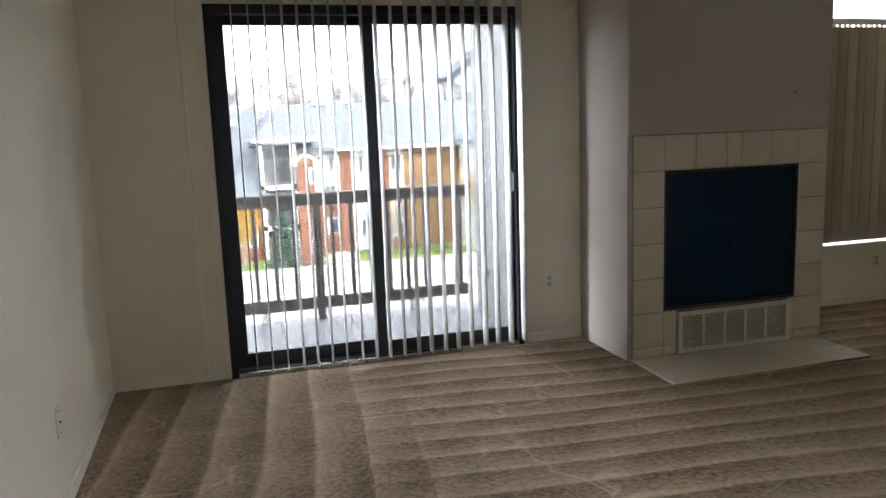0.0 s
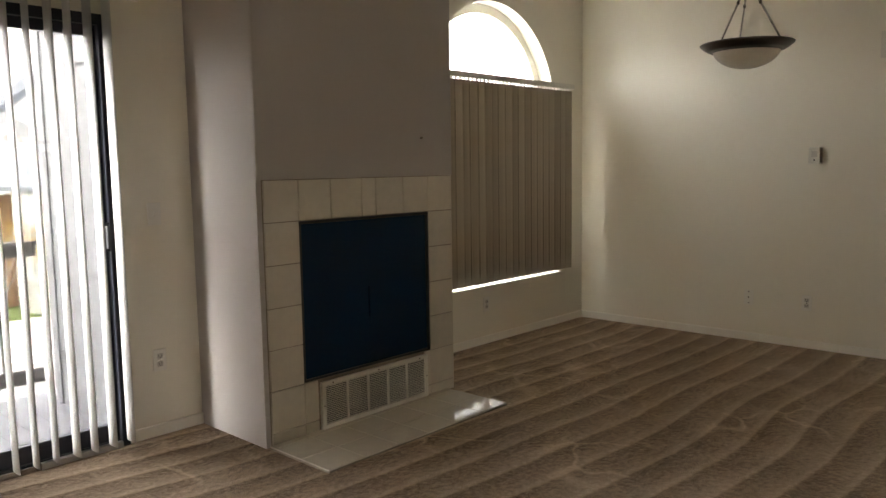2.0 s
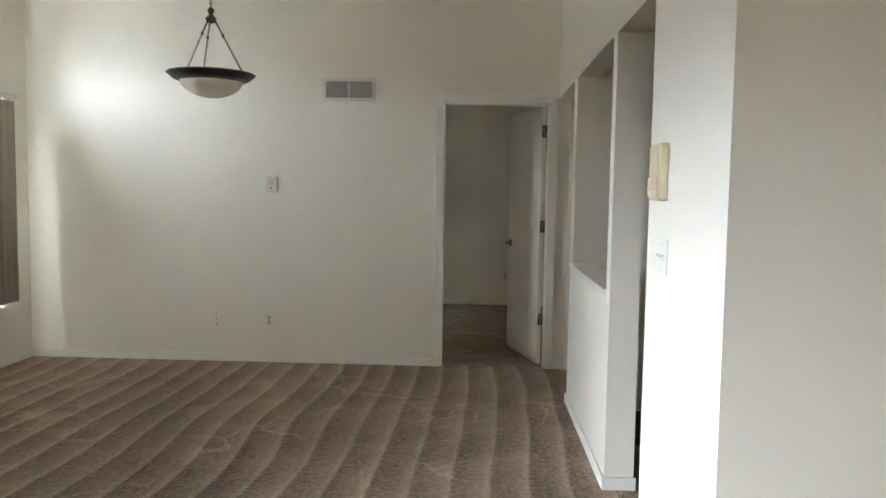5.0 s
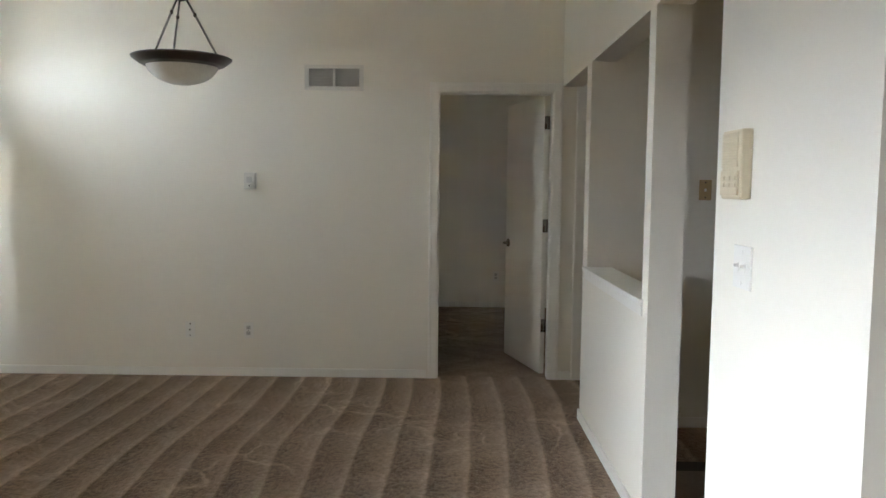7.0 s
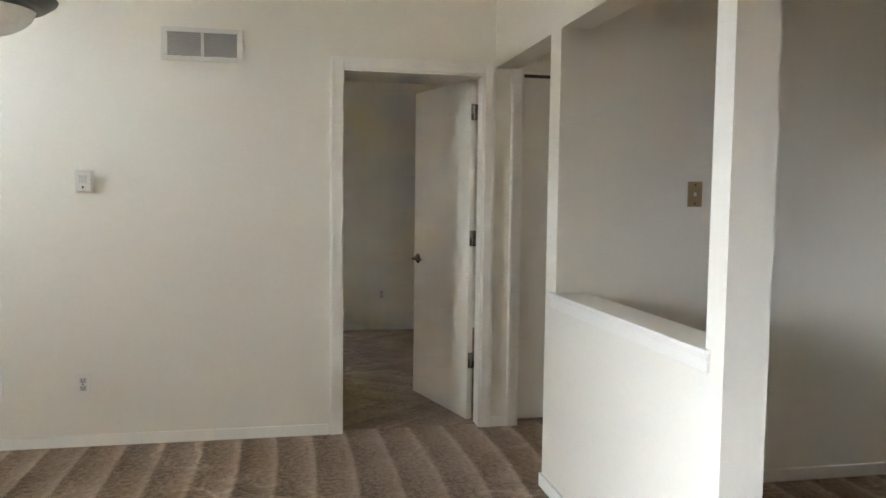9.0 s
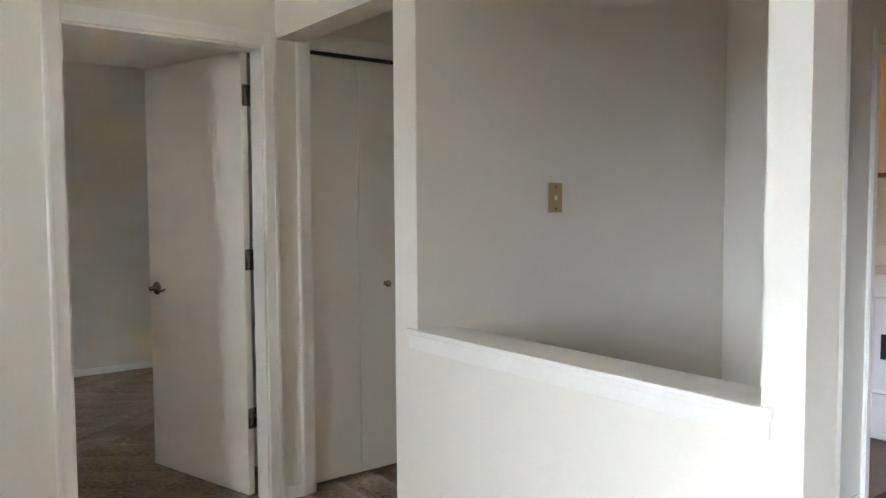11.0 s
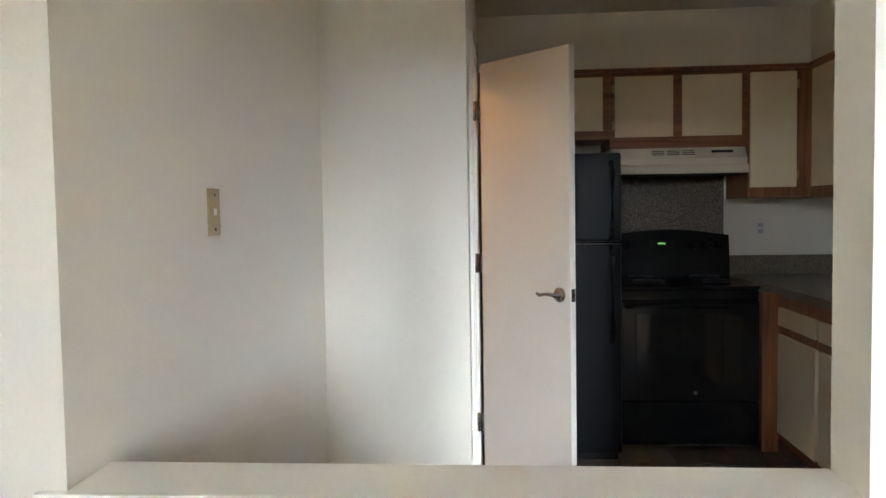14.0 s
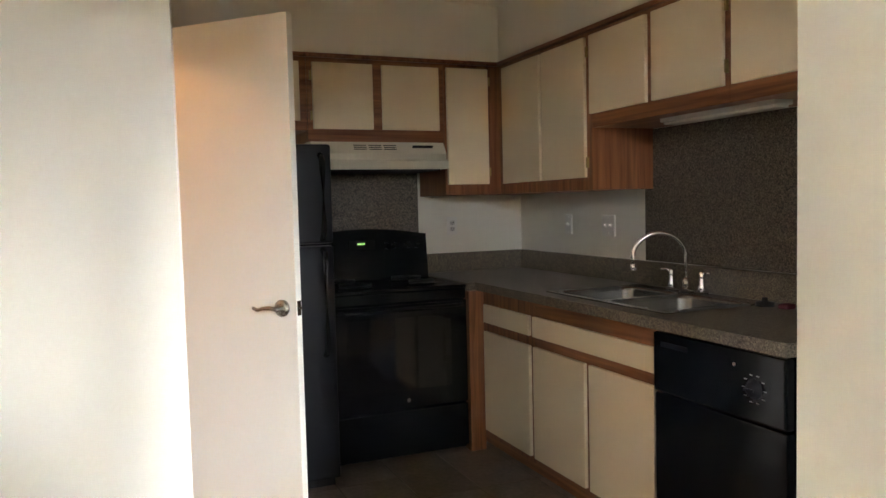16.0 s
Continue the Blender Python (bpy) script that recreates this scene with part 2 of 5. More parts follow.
PAINT = mat("warm_white_wall_paint", (0.83, 0.795, 0.705), 0.55, var=0.012, big=0.8, fine=220, bump=0.05, dist=0.002)
ACCENT = mat("taupe_wall_paint", (0.47, 0.435, 0.415), 0.6, var=0.015, big=0.8, fine=220, bump=0.05, dist=0.002)
CEIL = mat("ceiling_paint", (0.87, 0.84, 0.76), 0.8, var=0.02, big=1.0, fine=120, bump=0.25, dist=0.004)
TRIM = mat("semi_gloss_white_trim", (0.87, 0.85, 0.79), 0.35, var=0.015, big=2, fine=80, bump=0.02)
DOORP = mat("off_white_door_paint", (0.80, 0.762, 0.675), 0.38, var=0.015, big=1.2, fine=90, bump=0.03)
CARPET = carpet_material()
TILE = mat("cream_glazed_tile", (0.66, 0.61, 0.53), 0.1, var=0.035, big=3, fine=25, bump=0.02, rnd=0.25)
GROUT = mat("grey_beige_grout", (0.27, 0.225, 0.18), 0.9, var=0.06, big=6, fine=90, bump=0.2)
FIREGLASS = mat("black_firebox_glass", (0.003, 0.022, 0.056), 0.12, var=0.05, bump=0.0, spec=0.3)
BLACK = mat("black_metal", (0.012, 0.013, 0.016), 0.4, var=0.1, bump=0.03)
BRONZE = mat("dark_bronze_aluminium", (0.018, 0.02, 0.03), 0.38, metal=0.3, var=0.08, bump=0.02)
WHITEMETAL = mat("white_enamelled_metal", (0.72, 0.70, 0.64), 0.4, var=0.02, bump=0.02)
DARKGAP = mat("dark_duct", (0.03, 0.028, 0.026), 0.9, bump=0.0)
PLASTIC = mat("white_plastic", (0.81, 0.79, 0.74), 0.35, var=0.01, bump=0.0)
TANPLATE = mat("tan_brushed_plate", (0.46, 0.34, 0.18), 0.4, metal=0.3, var=0.05, fine=150, bump=0.02)
# Plain grey, darker than the white parts round it.
DULLGREY = mat("dull_grey_plastic", (0.58, 0.56, 0.52), 0.5, var=0.05, bump=0.0)
IVORY = mat("ivory_plastic", (0.70, 0.61, 0.44), 0.4, var=0.03, bump=0.01)
BRASS = mat("brass_plate", (0.42, 0.30, 0.13), 0.35, metal=0.8, var=0.05, bump=0.01)
NICKEL = mat("satin_nickel", (0.33, 0.30, 0.265), 0.24, metal=1.0, var=0.05, bump=0.01)
CHROME = mat("chrome", (0.8, 0.8, 0.8), 0.08, metal=1.0, var=0.02, bump=0.0)
STEEL = mat("brushed_steel", (0.42, 0.42, 0.42), 0.27, metal=1.0, var=0.05, fine=120, bump=0.03)
PEWTER = mat("dark_pewter", (0.09, 0.075, 0.065), 0.35, metal=0.8, var=0.1, bump=0.02)
FROST = mat("frosted_white_glass", (0.78, 0.75, 0.68), 0.35, var=0.04, big=6, bump=0.01, coat=0.3)
# Grey put into the window glass to weaken the daylight it lets in.
GLASS = glass("dimmed_window_glass", (0.48, 0.485, 0.485))
# Tint added to the door glass only to dim the bright outdoor view.
GREYGLASS = glass("dimmed_door_glass", (0.30, 0.304, 0.307))
SLAT = mat("white_vinyl_slat", (0.53, 0.525, 0.51), 0.5, var=0.02, fine=150, bump=0.04)
OAK = wood("stained_oak_upright", (0.15, 0.052, 0.02), (0.36, 0.142, 0.056), 2)
OAKX = wood("stained_oak_level", (0.15, 0.052, 0.02), (0.36, 0.142, 0.056), 1)
OAKB = wood("stained_oak_back", (0.15, 0.052, 0.02), (0.36, 0.142, 0.056), 0)
CREAM = mat("cream_laminate", (0.82, 0.685, 0.48), 0.42, var=0.02, fine=150, bump=0.02)
COUNTER = speckle("brown_stone_laminate", [(0.05, 0.04, 0.032), (0.13, 0.105, 0.08), (0.21, 0.175, 0.13), (0.34, 0.28, 0.21)], 260, 0.36)
SPLASH = speckle("dark_stone_laminate", [(0.03, 0.025, 0.02), (0.085, 0.068, 0.052), (0.15, 0.122, 0.094), (0.26, 0.215, 0.165)], 200, 0.45)
APPLIANCE = mat("black_appliance_enamel", (0.004, 0.005, 0.007), 0.16, var=0.1, fine=200, bump=0.01, spec=0.35)
PEBBLED = mat("textured_black_enamel", (0.007, 0.008, 0.011), 0.3, var=0.1, fine=260, bump=0.3, dist=0.002, spec=0.3)
OVENGLASS = mat("black_oven_glass", (0.006, 0.006, 0.007), 0.05, var=0.05, bump=0.0)
ALMOND = mat("almond_enamel", (0.66, 0.60, 0.48), 0.35, var=0.015, bump=0.01)
WASHER = mat("white_appliance_enamel", (0.78, 0.77, 0.78), 0.3, var=0.01, bump=0.01)
VINYL = mat("brown_stone_vinyl", (0.19, 0.15, 0.122), 0.4, var=0.2, big=9, fine=40, bump=0.06, rnd=0.2)
VJOINT = mat("dark_vinyl_joint", (0.07, 0.056, 0.046), 0.7, var=0.08)
GREENLED = bpy.data.materials.new("green_clock_digits")
GREENLED.use_nodes = True
GREENLED.node_tree.nodes["Principled BSDF"].inputs["Emission Color"].default_value = (0.35, 1.0, 0.15, 1)
GREENLED.node_tree.nodes["Principled BSDF"].inputs["Emission Strength"].default_value = 0.012


def blind_material():
    """Beige vinyl that lets a little daylight through."""
    m = mat("beige_vinyl_slat", (0.34, 0.285, 0.22), 0.55, var=0.06, fine=150, bump=0.03, rnd=0.7)
    n, l = m.node_tree.nodes, m.node_tree.links
    b = n["Principled BSDF"]
    t, x = n.new("ShaderNodeBsdfTranslucent"), n.new("ShaderNodeMixShader")
    t.inputs[0].default_value = (0.35, 0.29, 0.22, 1)
    x.inputs[0].default_value = 0.12
    l.new(b.outputs[0], x.inputs[1])
    l.new(t.outputs[0], x.inputs[2])
    l.new(x.outputs[0], n["Material Output"].inputs[0])
    return m


BLIND = blind_material()
# outdoors
DECK = mat("grey_painted_deck_board", (0.21, 0.205, 0.225), 0.55, var=0.05, big=4, fine=70, bump=0.12, rnd=0.3)
RAILP = mat("grey_brown_rail_paint", (0.085, 0.075, 0.072), 0.6, var=0.08, big=5, fine=60, bump=0.1)
SIDING = mat("white_siding_paint", (0.66, 0.66, 0.66), 0.6, var=0.03, big=2, fine=60, bump=0.06)
# White siding darkened in colour to hold down the glare on these walls.
BALCONYP = mat("darkened_balcony_white", (0.27, 0.27, 0.277), 0.6, var=0.03, big=2, fine=60, bump=0.06)
DARKFASCIA = mat("dark_blue_grey_fascia", (0.05, 0.058, 0.075), 0.6, var=0.06, bump=0.05)
SHINGLE = mat("grey_roof_shingle", (0.14, 0.152, 0.168), 0.9, var=0.06, big=0.5, fine=6, bump=0.3, dist=0.02)
BRICK = mat("red_brick", (0.22, 0.095, 0.06), 0.85, var=0.14, big=0.7, fine=9, bump=0.2, dist=0.01)
BRICK2 = mat("tan_brick", (0.25, 0.14, 0.07), 0.85, var=0.12, big=0.7, fine=9, bump=0.2, dist=0.01)
STUCCO = mat("white_house_wall", (0.52, 0.51, 0.485), 0.8, var=0.04, big=0.6, fine=12, bump=0.1)
PANE = mat("dark_window_pane", (0.05, 0.06, 0.075), 0.08, var=0.2, big=0.8, bump=0.0)
CURTAIN = mat("pale_window_blind", (0.42, 0.43, 0.43), 0.7, var=0.05, bump=0.0)
GRASS = mat("lawn_grass", (0.075, 0.14, 0.025), 0.95, var=0.2, big=0.7, fine=14, bump=0.5, dist=0.03, tint=(0.15, 0.19, 0.05))
ASPHALT = mat("pale_worn_concrete", (0.30, 0.295, 0.285), 0.95, var=0.08, big=0.25, fine=12, bump=0.2)
METALROOF = mat("pale_metal_roof", (0.27, 0.255, 0.24), 0.5, var=0.05, big=0.6, fine=20, bump=0.05)
# Lightened to put the far trees' haze into the bark colour.
BARK = mat("hazed_grey_bark", (0.24, 0.215, 0.2), 0.9, var=0.12, big=2, fine=20, bump=0.4)
NEEDLE = mat("blue_green_needles", (0.06, 0.105, 0.075), 0.8, var=0.2, big=2, fine=15, bump=0.2)
YLEAF = mat("yellow_autumn_leaf", (0.38, 0.22, 0.02), 0.7, var=0.2, big=2, fine=10, bump=0.0)
ROCK = mat("pale_rock", (0.46, 0.44, 0.42), 0.9, var=0.12, big=1.5, fine=10, bump=0.4, dist=0.05)
SIGNRED = mat("red_sign", (0.42, 0.06, 0.03), 0.5, var=0.05, bump=0.0)
SIGNWHITE = mat("white_sign_letters", (0.8, 0.78, 0.72), 0.5, var=0.02, bump=0.0)
DARKRED = mat("dark_red_sponge", (0.16, 0.03, 0.04), 0.8, var=0.15, fine=90, bump=0.4)


# ---- building helpers ----
def add_box(bm, x0, x1, y0, y1, z0, z1, bevel=0.0):
    r = bmesh.ops.create_cube(bm, size=1.0)
    vs = r["verts"]
    for v in vs:
        v.co = Vector(((x0 + x1) / 2 + v.co.x * (x1 - x0), (y0 + y1) / 2 + v.co.y * (y1 - y0), (z0 + z1) / 2 + v.co.z * (z1 - z0)))
    if bevel:
        es = list({e for v in vs for e in v.link_edges})
        bmesh.ops.bevel(bm, geom=es, offset=bevel, segments=2, affect="EDGES", profile=0.6)
    return vs


def box_bm(*a, bevel=0.0):
    bm = bmesh.new()
    add_box(bm, *a, bevel=bevel)
    return bm


def boxes_bm(rows, bevel=0.0):
    bm = bmesh.new()
    for r in rows:
        add_box(bm, *r, bevel=bevel)
    return bm


def add_cyl(bm, p0, p1, r0, r1=None, seg=16, caps=True):
    p0, p1 = Vector(p0), Vector(p1)
    d = p1 - p0
    res = bmesh.ops.create_cone(bm, cap_ends=caps, segments=seg, radius1=r0, radius2=r0 if r1 is None else r1, depth=d.length)
    m = Matrix.Translation((p0 + p1) / 2) @ d.to_track_quat("Z", "Y").to_matrix().to_4x4()
    bmesh.ops.transform(bm, matrix=m, verts=res["verts"])
    return res["verts"]


def cyl_bm(*a, **k):
    bm = bmesh.new()
    add_cyl(bm, *a, **k)
    return bm


def lathe_bm(profile, centre, seg=40, m=None):
    """A turned shape: rows of (radius, height) about the upright axis."""
    bm = bmesh.new()
    rings = []
    for r, z in profile:
        rings.append([bm.verts.new((r * math.cos(2 * math.pi * i / seg), r * math.sin(2 * math.pi * i / seg), z)) for i in range(seg)])
    for a, b in zip(rings, rings[1:]):
        for i in range(seg):
            bm.faces.new((a[i], a[(i + 1) % seg], b[(i + 1) % seg], b[i]))
    bmesh.ops.remove_doubles(bm, verts=bm.verts, dist=1e-5)
    bmesh.ops.transform(bm, matrix=Matrix.Translation(centre) @ (m or Matrix()), verts=bm.verts)
    bmesh.ops.recalc_face_normals(bm, faces=bm.faces)
    return bm


def tube_bm(points, radius, seg=10, taper=None):
    """A round tube along points."""
    bm = bmesh.new()
    pts = [Vector(p) for p in points]
    rings = []
    for i, p in enumerate(pts):
        d = (pts[min(i + 1, len(pts) - 1)] - pts[max(i - 1, 0)]).normalized()
        q = d.to_track_quat("Z", "Y")
        r = radius if taper is None else radius + (taper - radius) * i / (len(pts) - 1)
        rings.append([bm.verts.new(p + q @ Vector((r * math.cos(2 * math.pi * k / seg), r * math.sin(2 * math.pi * k / seg), 0))) for k in range(seg)])
    for a, b in zip(rings, rings[1:]):
        for i in range(seg):
            bm.faces.new((a[i], a[(i + 1) % seg], b[(i + 1) % seg], b[i]))
    bm.faces.new(list(reversed(rings[0])))
    bm.faces.new(rings[-1])
    bmesh.ops.recalc_face_normals(bm, faces=bm.faces)
    return bm


def mesh_of(name, bm, material, smooth=False):
    me = bpy.data.meshes.new(name)
    bm.to_mesh(me)
    bm.free()
    me.materials.append(material)
    if smooth:
        for p in me.polygons:
            p.use_smooth = True
    return me


def part(name, bm, material, parent=None, label="", smooth=False):
    """One mesh object, built in world places, under a thing or a part."""
    ob = new(name, mesh_of(name, bm, material, smooth))
    if parent is not None:
        ob.parent = parent
        if parent.type == "EMPTY":
            ob.matrix_parent_inverse = parent.matrix_basis.inverted()
        elif parent.parent is None:
            ob.matrix_parent_inverse = parent.matrix_basis.inverted()
    if label:
        tagged(ob, label)
    return ob


def thing(name, at, label, category, group="", kind=""):
    ob = new(name)
    ob.matrix_basis = Matrix.Translation(at)
    ob.empty_display_size = 0.1
    return tagged(ob, label, category, group, kind)


def solid(name, bm, material, label, category, kind="", group="", smooth=False):
    return tagged(part(name, bm, material, None, "", smooth), label, category, group, kind)


def piece(name, me, at, parent, rot=None):
    """A repeat that shares its mesh."""
    ob = new(name, me)
    ob.parent = parent
    ob.matrix_parent_inverse = parent.matrix_basis.inverted()
    ob.matrix_basis = Matrix.Translation(at) @ (rot or Matrix())
    return ob


def structure(name, bm, material, label, category="wall"):
    return solid(name, bm, material, label, category, "structure")


# ---- floors and ceilings ----
structure("floor", box_bm(-0.65, 9.55, -2.75, 4.82, -0.12, 0.0), CARPET, "taupe cut-pile carpet with vacuum stripes across the rooms", "carpet")
structure("kitchen_floor", box_bm(2.2, 4.468, -3.136, 0.53, 0.0, 0.004), VJOINT, "dark brown vinyl tile floor in the kitchen", "floor")
structure("laundry_floor", box_bm(4.468, 6.1, -3.0, -1.23, 0.0, 0.004), VINYL, "dark brown vinyl floor of the laundry closet", "floor")
structure("ceiling", box_bm(-0.65, 6.22, -2.75, 4.98, 3.3, 3.4), CEIL, "plain off-white high ceiling of the living room", "ceiling")
structure("kitchen_ceiling", boxes_bm([(2.2, 5.04, -3.136, 0.54, 2.5, 2.56), (5.173, 6.11, -1.12, 0.54, 2.5, 2.56), (4.578, 6.11, -3.0, -1.23, 2.5, 2.56)]), CEIL, "plain low ceiling over kitchen and hall", "ceiling")
structure("bedroom_ceiling", box_bm(6.22, 9.55, -0.8, 3.75, 2.46, 2.52), CEIL, "plain off-white bedroom ceiling", "ceiling")

# ---- outer wall with the glass door and the arched window ----
ax, ar, az = 4.905, 0.768, 1.825
bm = bmesh.new()
for r in ((-0.65, 0.11, 0, 3.3), (0.11, 1.935, 2.1, 3.3), (1.935, ax - ar, 0, 3.3), (ax - ar, ax + ar, 0, 0.455), (ax + ar, 6.22, 0, 3.3), (ax - ar, ax + ar, 2.62, 3.3)):
    add_box(bm, r[0], r[1], 4.82, 4.98, r[2], r[3])
N = 28
for i in range(N):
    x0, x1 = (ax - ar * math.cos(math.pi * k / N) for k in (i, i + 1))
    z0, z1 = (az + ar * math.sin(math.pi * k / N) for k in (i, i + 1))
    vs = [bm.verts.new(c) for c in ((x0, 4.82, z0), (x1, 4.82, z1), (x1, 4.82, 2.62), (x0, 4.82, 2.62), (x0, 4.98, z0), (x1, 4.98, z1), (x1, 4.98, 2.62), (x0, 4.98, 2.62))]
    for f in ((0, 1, 2, 3), (7, 6, 5, 4), (0, 4, 5, 1)):
        bm.faces.new([vs[j] for j in f])
bmesh.ops.recalc_face_normals(bm, faces=bm.faces)
structure("wall_north", bm, PAINT, "warm white painted outer wall with glass door and arched window")

structure("wall_west", box_bm(-0.65, -0.53, -2.75, 4.82, 0, 3.3), PAINT, "warm white painted living room wall")
structure("wall_south", box_bm(-0.53, 2.12, -2.75, -2.63, 0, 3.3), PAINT, "plain painted wall that closes the living room")
structure("wall_east", boxes_bm([
    (6.11, 6.22, 1.56, 4.82, 0, 3.3), (6.11, 6.22, 0.742, 1.56, 2.045, 3.3), (6.11, 6.22, 0.53, 0.742, 0, 3.3),
    (6.11, 6.22, -0.01, 0.53, 2.07, 3.3), (6.11, 6.22, -3.1, -0.01, 0, 3.3)]), PAINT, "warm white painted wall with the bedroom doorway")
structure("wall_intercom", box_bm(2.12, 2.965, 0.57, 0.69, 0, 3.3), PAINT, "white painted end of wall beside the kitchen")
structure("wall_header", box_bm(2.965, 6.11, 0.55, 0.685, 2.078, 3.3), PAINT, "white painted wall above the pass-through openings")
structure("wall_post", box_bm(3.707, 3.8, 0.55, 0.685, 0, 2.078), PAINT, "white painted post beside the pass-through", "post")
structure("half_wall", box_bm(3.8, 5.04, 0.55, 0.685, 0, 0.9), PAINT, "white painted half wall under the pass-through")
structure("wall_stub", box_bm(5.04, 5.173, 0.55, 0.685, 0, 2.078), PAINT, "white painted wall end beside the hall")
structure("wall_kitchen_west", box_bm(2.12, 2.2, -3.25, 0.57, 0, 3.3), PAINT, "painted wall behind the kitchen sink")
structure("wall_kitchen_back", box_bm(2.2, 4.578, -3.25, -3.136, 0, 2.56), PAINT, "painted wall behind the stove")
structure("wall_kitchen_east", box_bm(5.04, 5.173, -1.12, 0.55, 0, 2.56), PAINT, "warm white painted kitchen wall with a phone jack")
structure("wall_laundry_north", box_bm(4.468, 6.11, -1.23, -1.12, 0, 2.56), PAINT, "white painted wall between hall and laundry closet")
structure("wall_laundry_jamb", box_bm(4.468, 4.578, -1.36, -1.23, 0, 2.56), PAINT, "white painted wall end beside the laundry doorway")
structure("wall_laundry_lintel", box_bm(4.468, 4.578, -1.975, -1.36, 2.05, 2.56), PAINT, "white painted wall above the laundry doorway")
structure("wall_laundry_west", box_bm(4.468, 4.578, -3.136, -1.975, 0, 2.56), PAINT, "white painted wall beside the refrigerator")
structure("wall_laundry_back", box_bm(4.578, 6.11, -3.1, -3.0, 0, 2.56), PAINT, "painted back wall of the laundry closet")
structure("wall_closet_back", box_bm(6.6, 6.7, -0.3, 0.6, 0, 2.46), PAINT, "plain back wall of the hall closet")
structure("bedroom_wall_far", box_bm(9.43, 9.55, -0.8, 3.75, 0, 2.5), PAINT, "plain painted far wall of the bedroom")
# Unseen slit added in this wall only to let daylight into the bedroom.
structure("bedroom_wall_light_slit", boxes_bm([(6.22, 8.3, 3.63, 3.75, 0, 2.5), (8.38, 9.43, 3.63, 3.75, 0, 2.5), (8.3, 8.38, 3.63, 3.75, 0, 1.0), (8.3, 8.38, 3.63, 3.75, 1.8, 2.5)]), PAINT, "plain painted bedroom wall")
structure("bedroom_wall_south", box_bm(6.22, 9.43, -0.8, -0.68, 0, 2.5), PAINT, "plain painted bedroom wall")

# ---- chimney breast and fireplace ----
structure("chimney_breast", box_bm(2.372, 3.714, 4.237, 4.82, 1.312, 3.3), PAINT, "white painted upper chimney breast")
structure("chimney_wall_west", box_bm(2.343, 2.371, 4.222, 4.82, 0, 3.3), ACCENT, "taupe painted side of the chimney breast by the glass door")
structure("chimney_wall_east", box_bm(3.713, 3.716, 4.222, 4.82, 0, 1.312), PAINT, "white painted side of the chimney breast by the window")
structure("chimney_front", box_bm(2.345, 3.715, 4.215, 4.236, 1.312, 3.3), ACCENT, "taupe painted chimney breast above the tiled fireplace")

fp = thing("fireplace", (3.04, 4.2, 0), "fireplace with cream tile surround and black glass front", "fireplace")
part("backing", boxes_bm([(2.372, 2.575, 4.222, 4.6, 0, 1.31), (3.507, 3.712, 4.222, 4.6, 0, 1.31), (2.575, 3.507, 4.222, 4.6, 1.104, 1.31), (2.575, 3.507, 4.222, 4.6, 0, 0.277)]), GROUT, fp, "grey grout bed")
part("firebox_glass", box_bm(2.578, 3.504, 4.228, 4.24, 0.28, 1.102, bevel=0.002), FIREGLASS, fp, "black reflecting glass front")
part("firebox_frame", boxes_bm([(2.577, 2.592, 4.216, 4.23, 0.28, 1.102), (3.49, 3.505, 4.216, 4.23, 0.28, 1.102), (2.592, 3.49, 4.216, 4.23, 1.087, 1.102), (2.592, 3.49, 4.216, 4.23, 0.28, 0.292)], 0.002), BLACK, fp, "thin black metal frame")
part("firebox_handle", box_bm(3.035, 3.05, 4.216, 4.228, 0.55, 0.72, bevel=0.003), FIREGLASS, fp)
G = 0.004
xs = [2.376, 2.578, 2.782, 2.993, 3.094, 3.301, 3.504, 3.707]
tiles = [(xs[i], xs[i + 1], 1.105, 1.31) for i in range(7)]
zs = [0.0, 0.066, 0.276, 0.481, 0.686, 0.896, 1.105]
for a, b in zip(zs, zs[1:]):
    tiles += [(2.376, 2.578, a, b), (3.504, 3.707, a, b)]
tiles += [(2.578, 2.665, 0.0, 0.276 - 0.21), (2.578, 2.665, 0.066, 0.278), (3.455, 3.504, 0.0, 0.066), (3.455, 3.504, 0.066, 0.278)]
for x0, x1, z0, z1 in tiles:
    part("tile", box_bm(x0 + G / 2, x1 - G / 2, 4.212, 4.224, z0 + G / 2, z1 - G / 2, bevel=0.002), TILE, fp)

hearth = thing("hearth", (3.0, 3.98, 0), "flush cream tile hearth in the carpet", "hearth")
part("bed", box_bm(2.352, 3.645, 3.75, 4.21, 0.0, 0.008), GROUT, hearth, "grey grout bed")
hx = [2.352 + i * 0.2155 for i in range(7)]
hy = [3.75, 3.955, 4.16, 4.212]
for i in range(6):
    for j in range(3):
        part("tile", box_bm(hx[i] + G / 2, hx[i + 1] - G / 2, hy[j] + G / 2, hy[j + 1] - G / 2, 0.004, 0.014, bevel=0.0015), TILE, hearth)

grille = thing("vent_grille", (3.06, 4.2, 0), "white metal louvred vent grille under the firebox", "vent grille")
gx0, gx1, gz0, gz1 = 2.668, 3.452, 0.016, 0.266
part("backing", box_bm(gx0 + 0.01, gx1 - 0.01, 4.196, 4.211, gz0 + 0.01, gz1 - 0.01), DARKGAP, grille, "dark duct")
part("frame", boxes_bm([(gx0, gx1, 4.186, 4.206, gz1 - 0.022, gz1), (gx0, gx1, 4.186, 4.206, gz0, gz0 + 0.022), (gx0, gx0 + 0.024, 4.186, 4.206, gz0 + 0.022, gz1 - 0.022), (gx1 - 0.024, gx1, 4.186, 4.206, gz0 + 0.022, gz1 - 0.022)], 0.002), WHITEMETAL, grille)
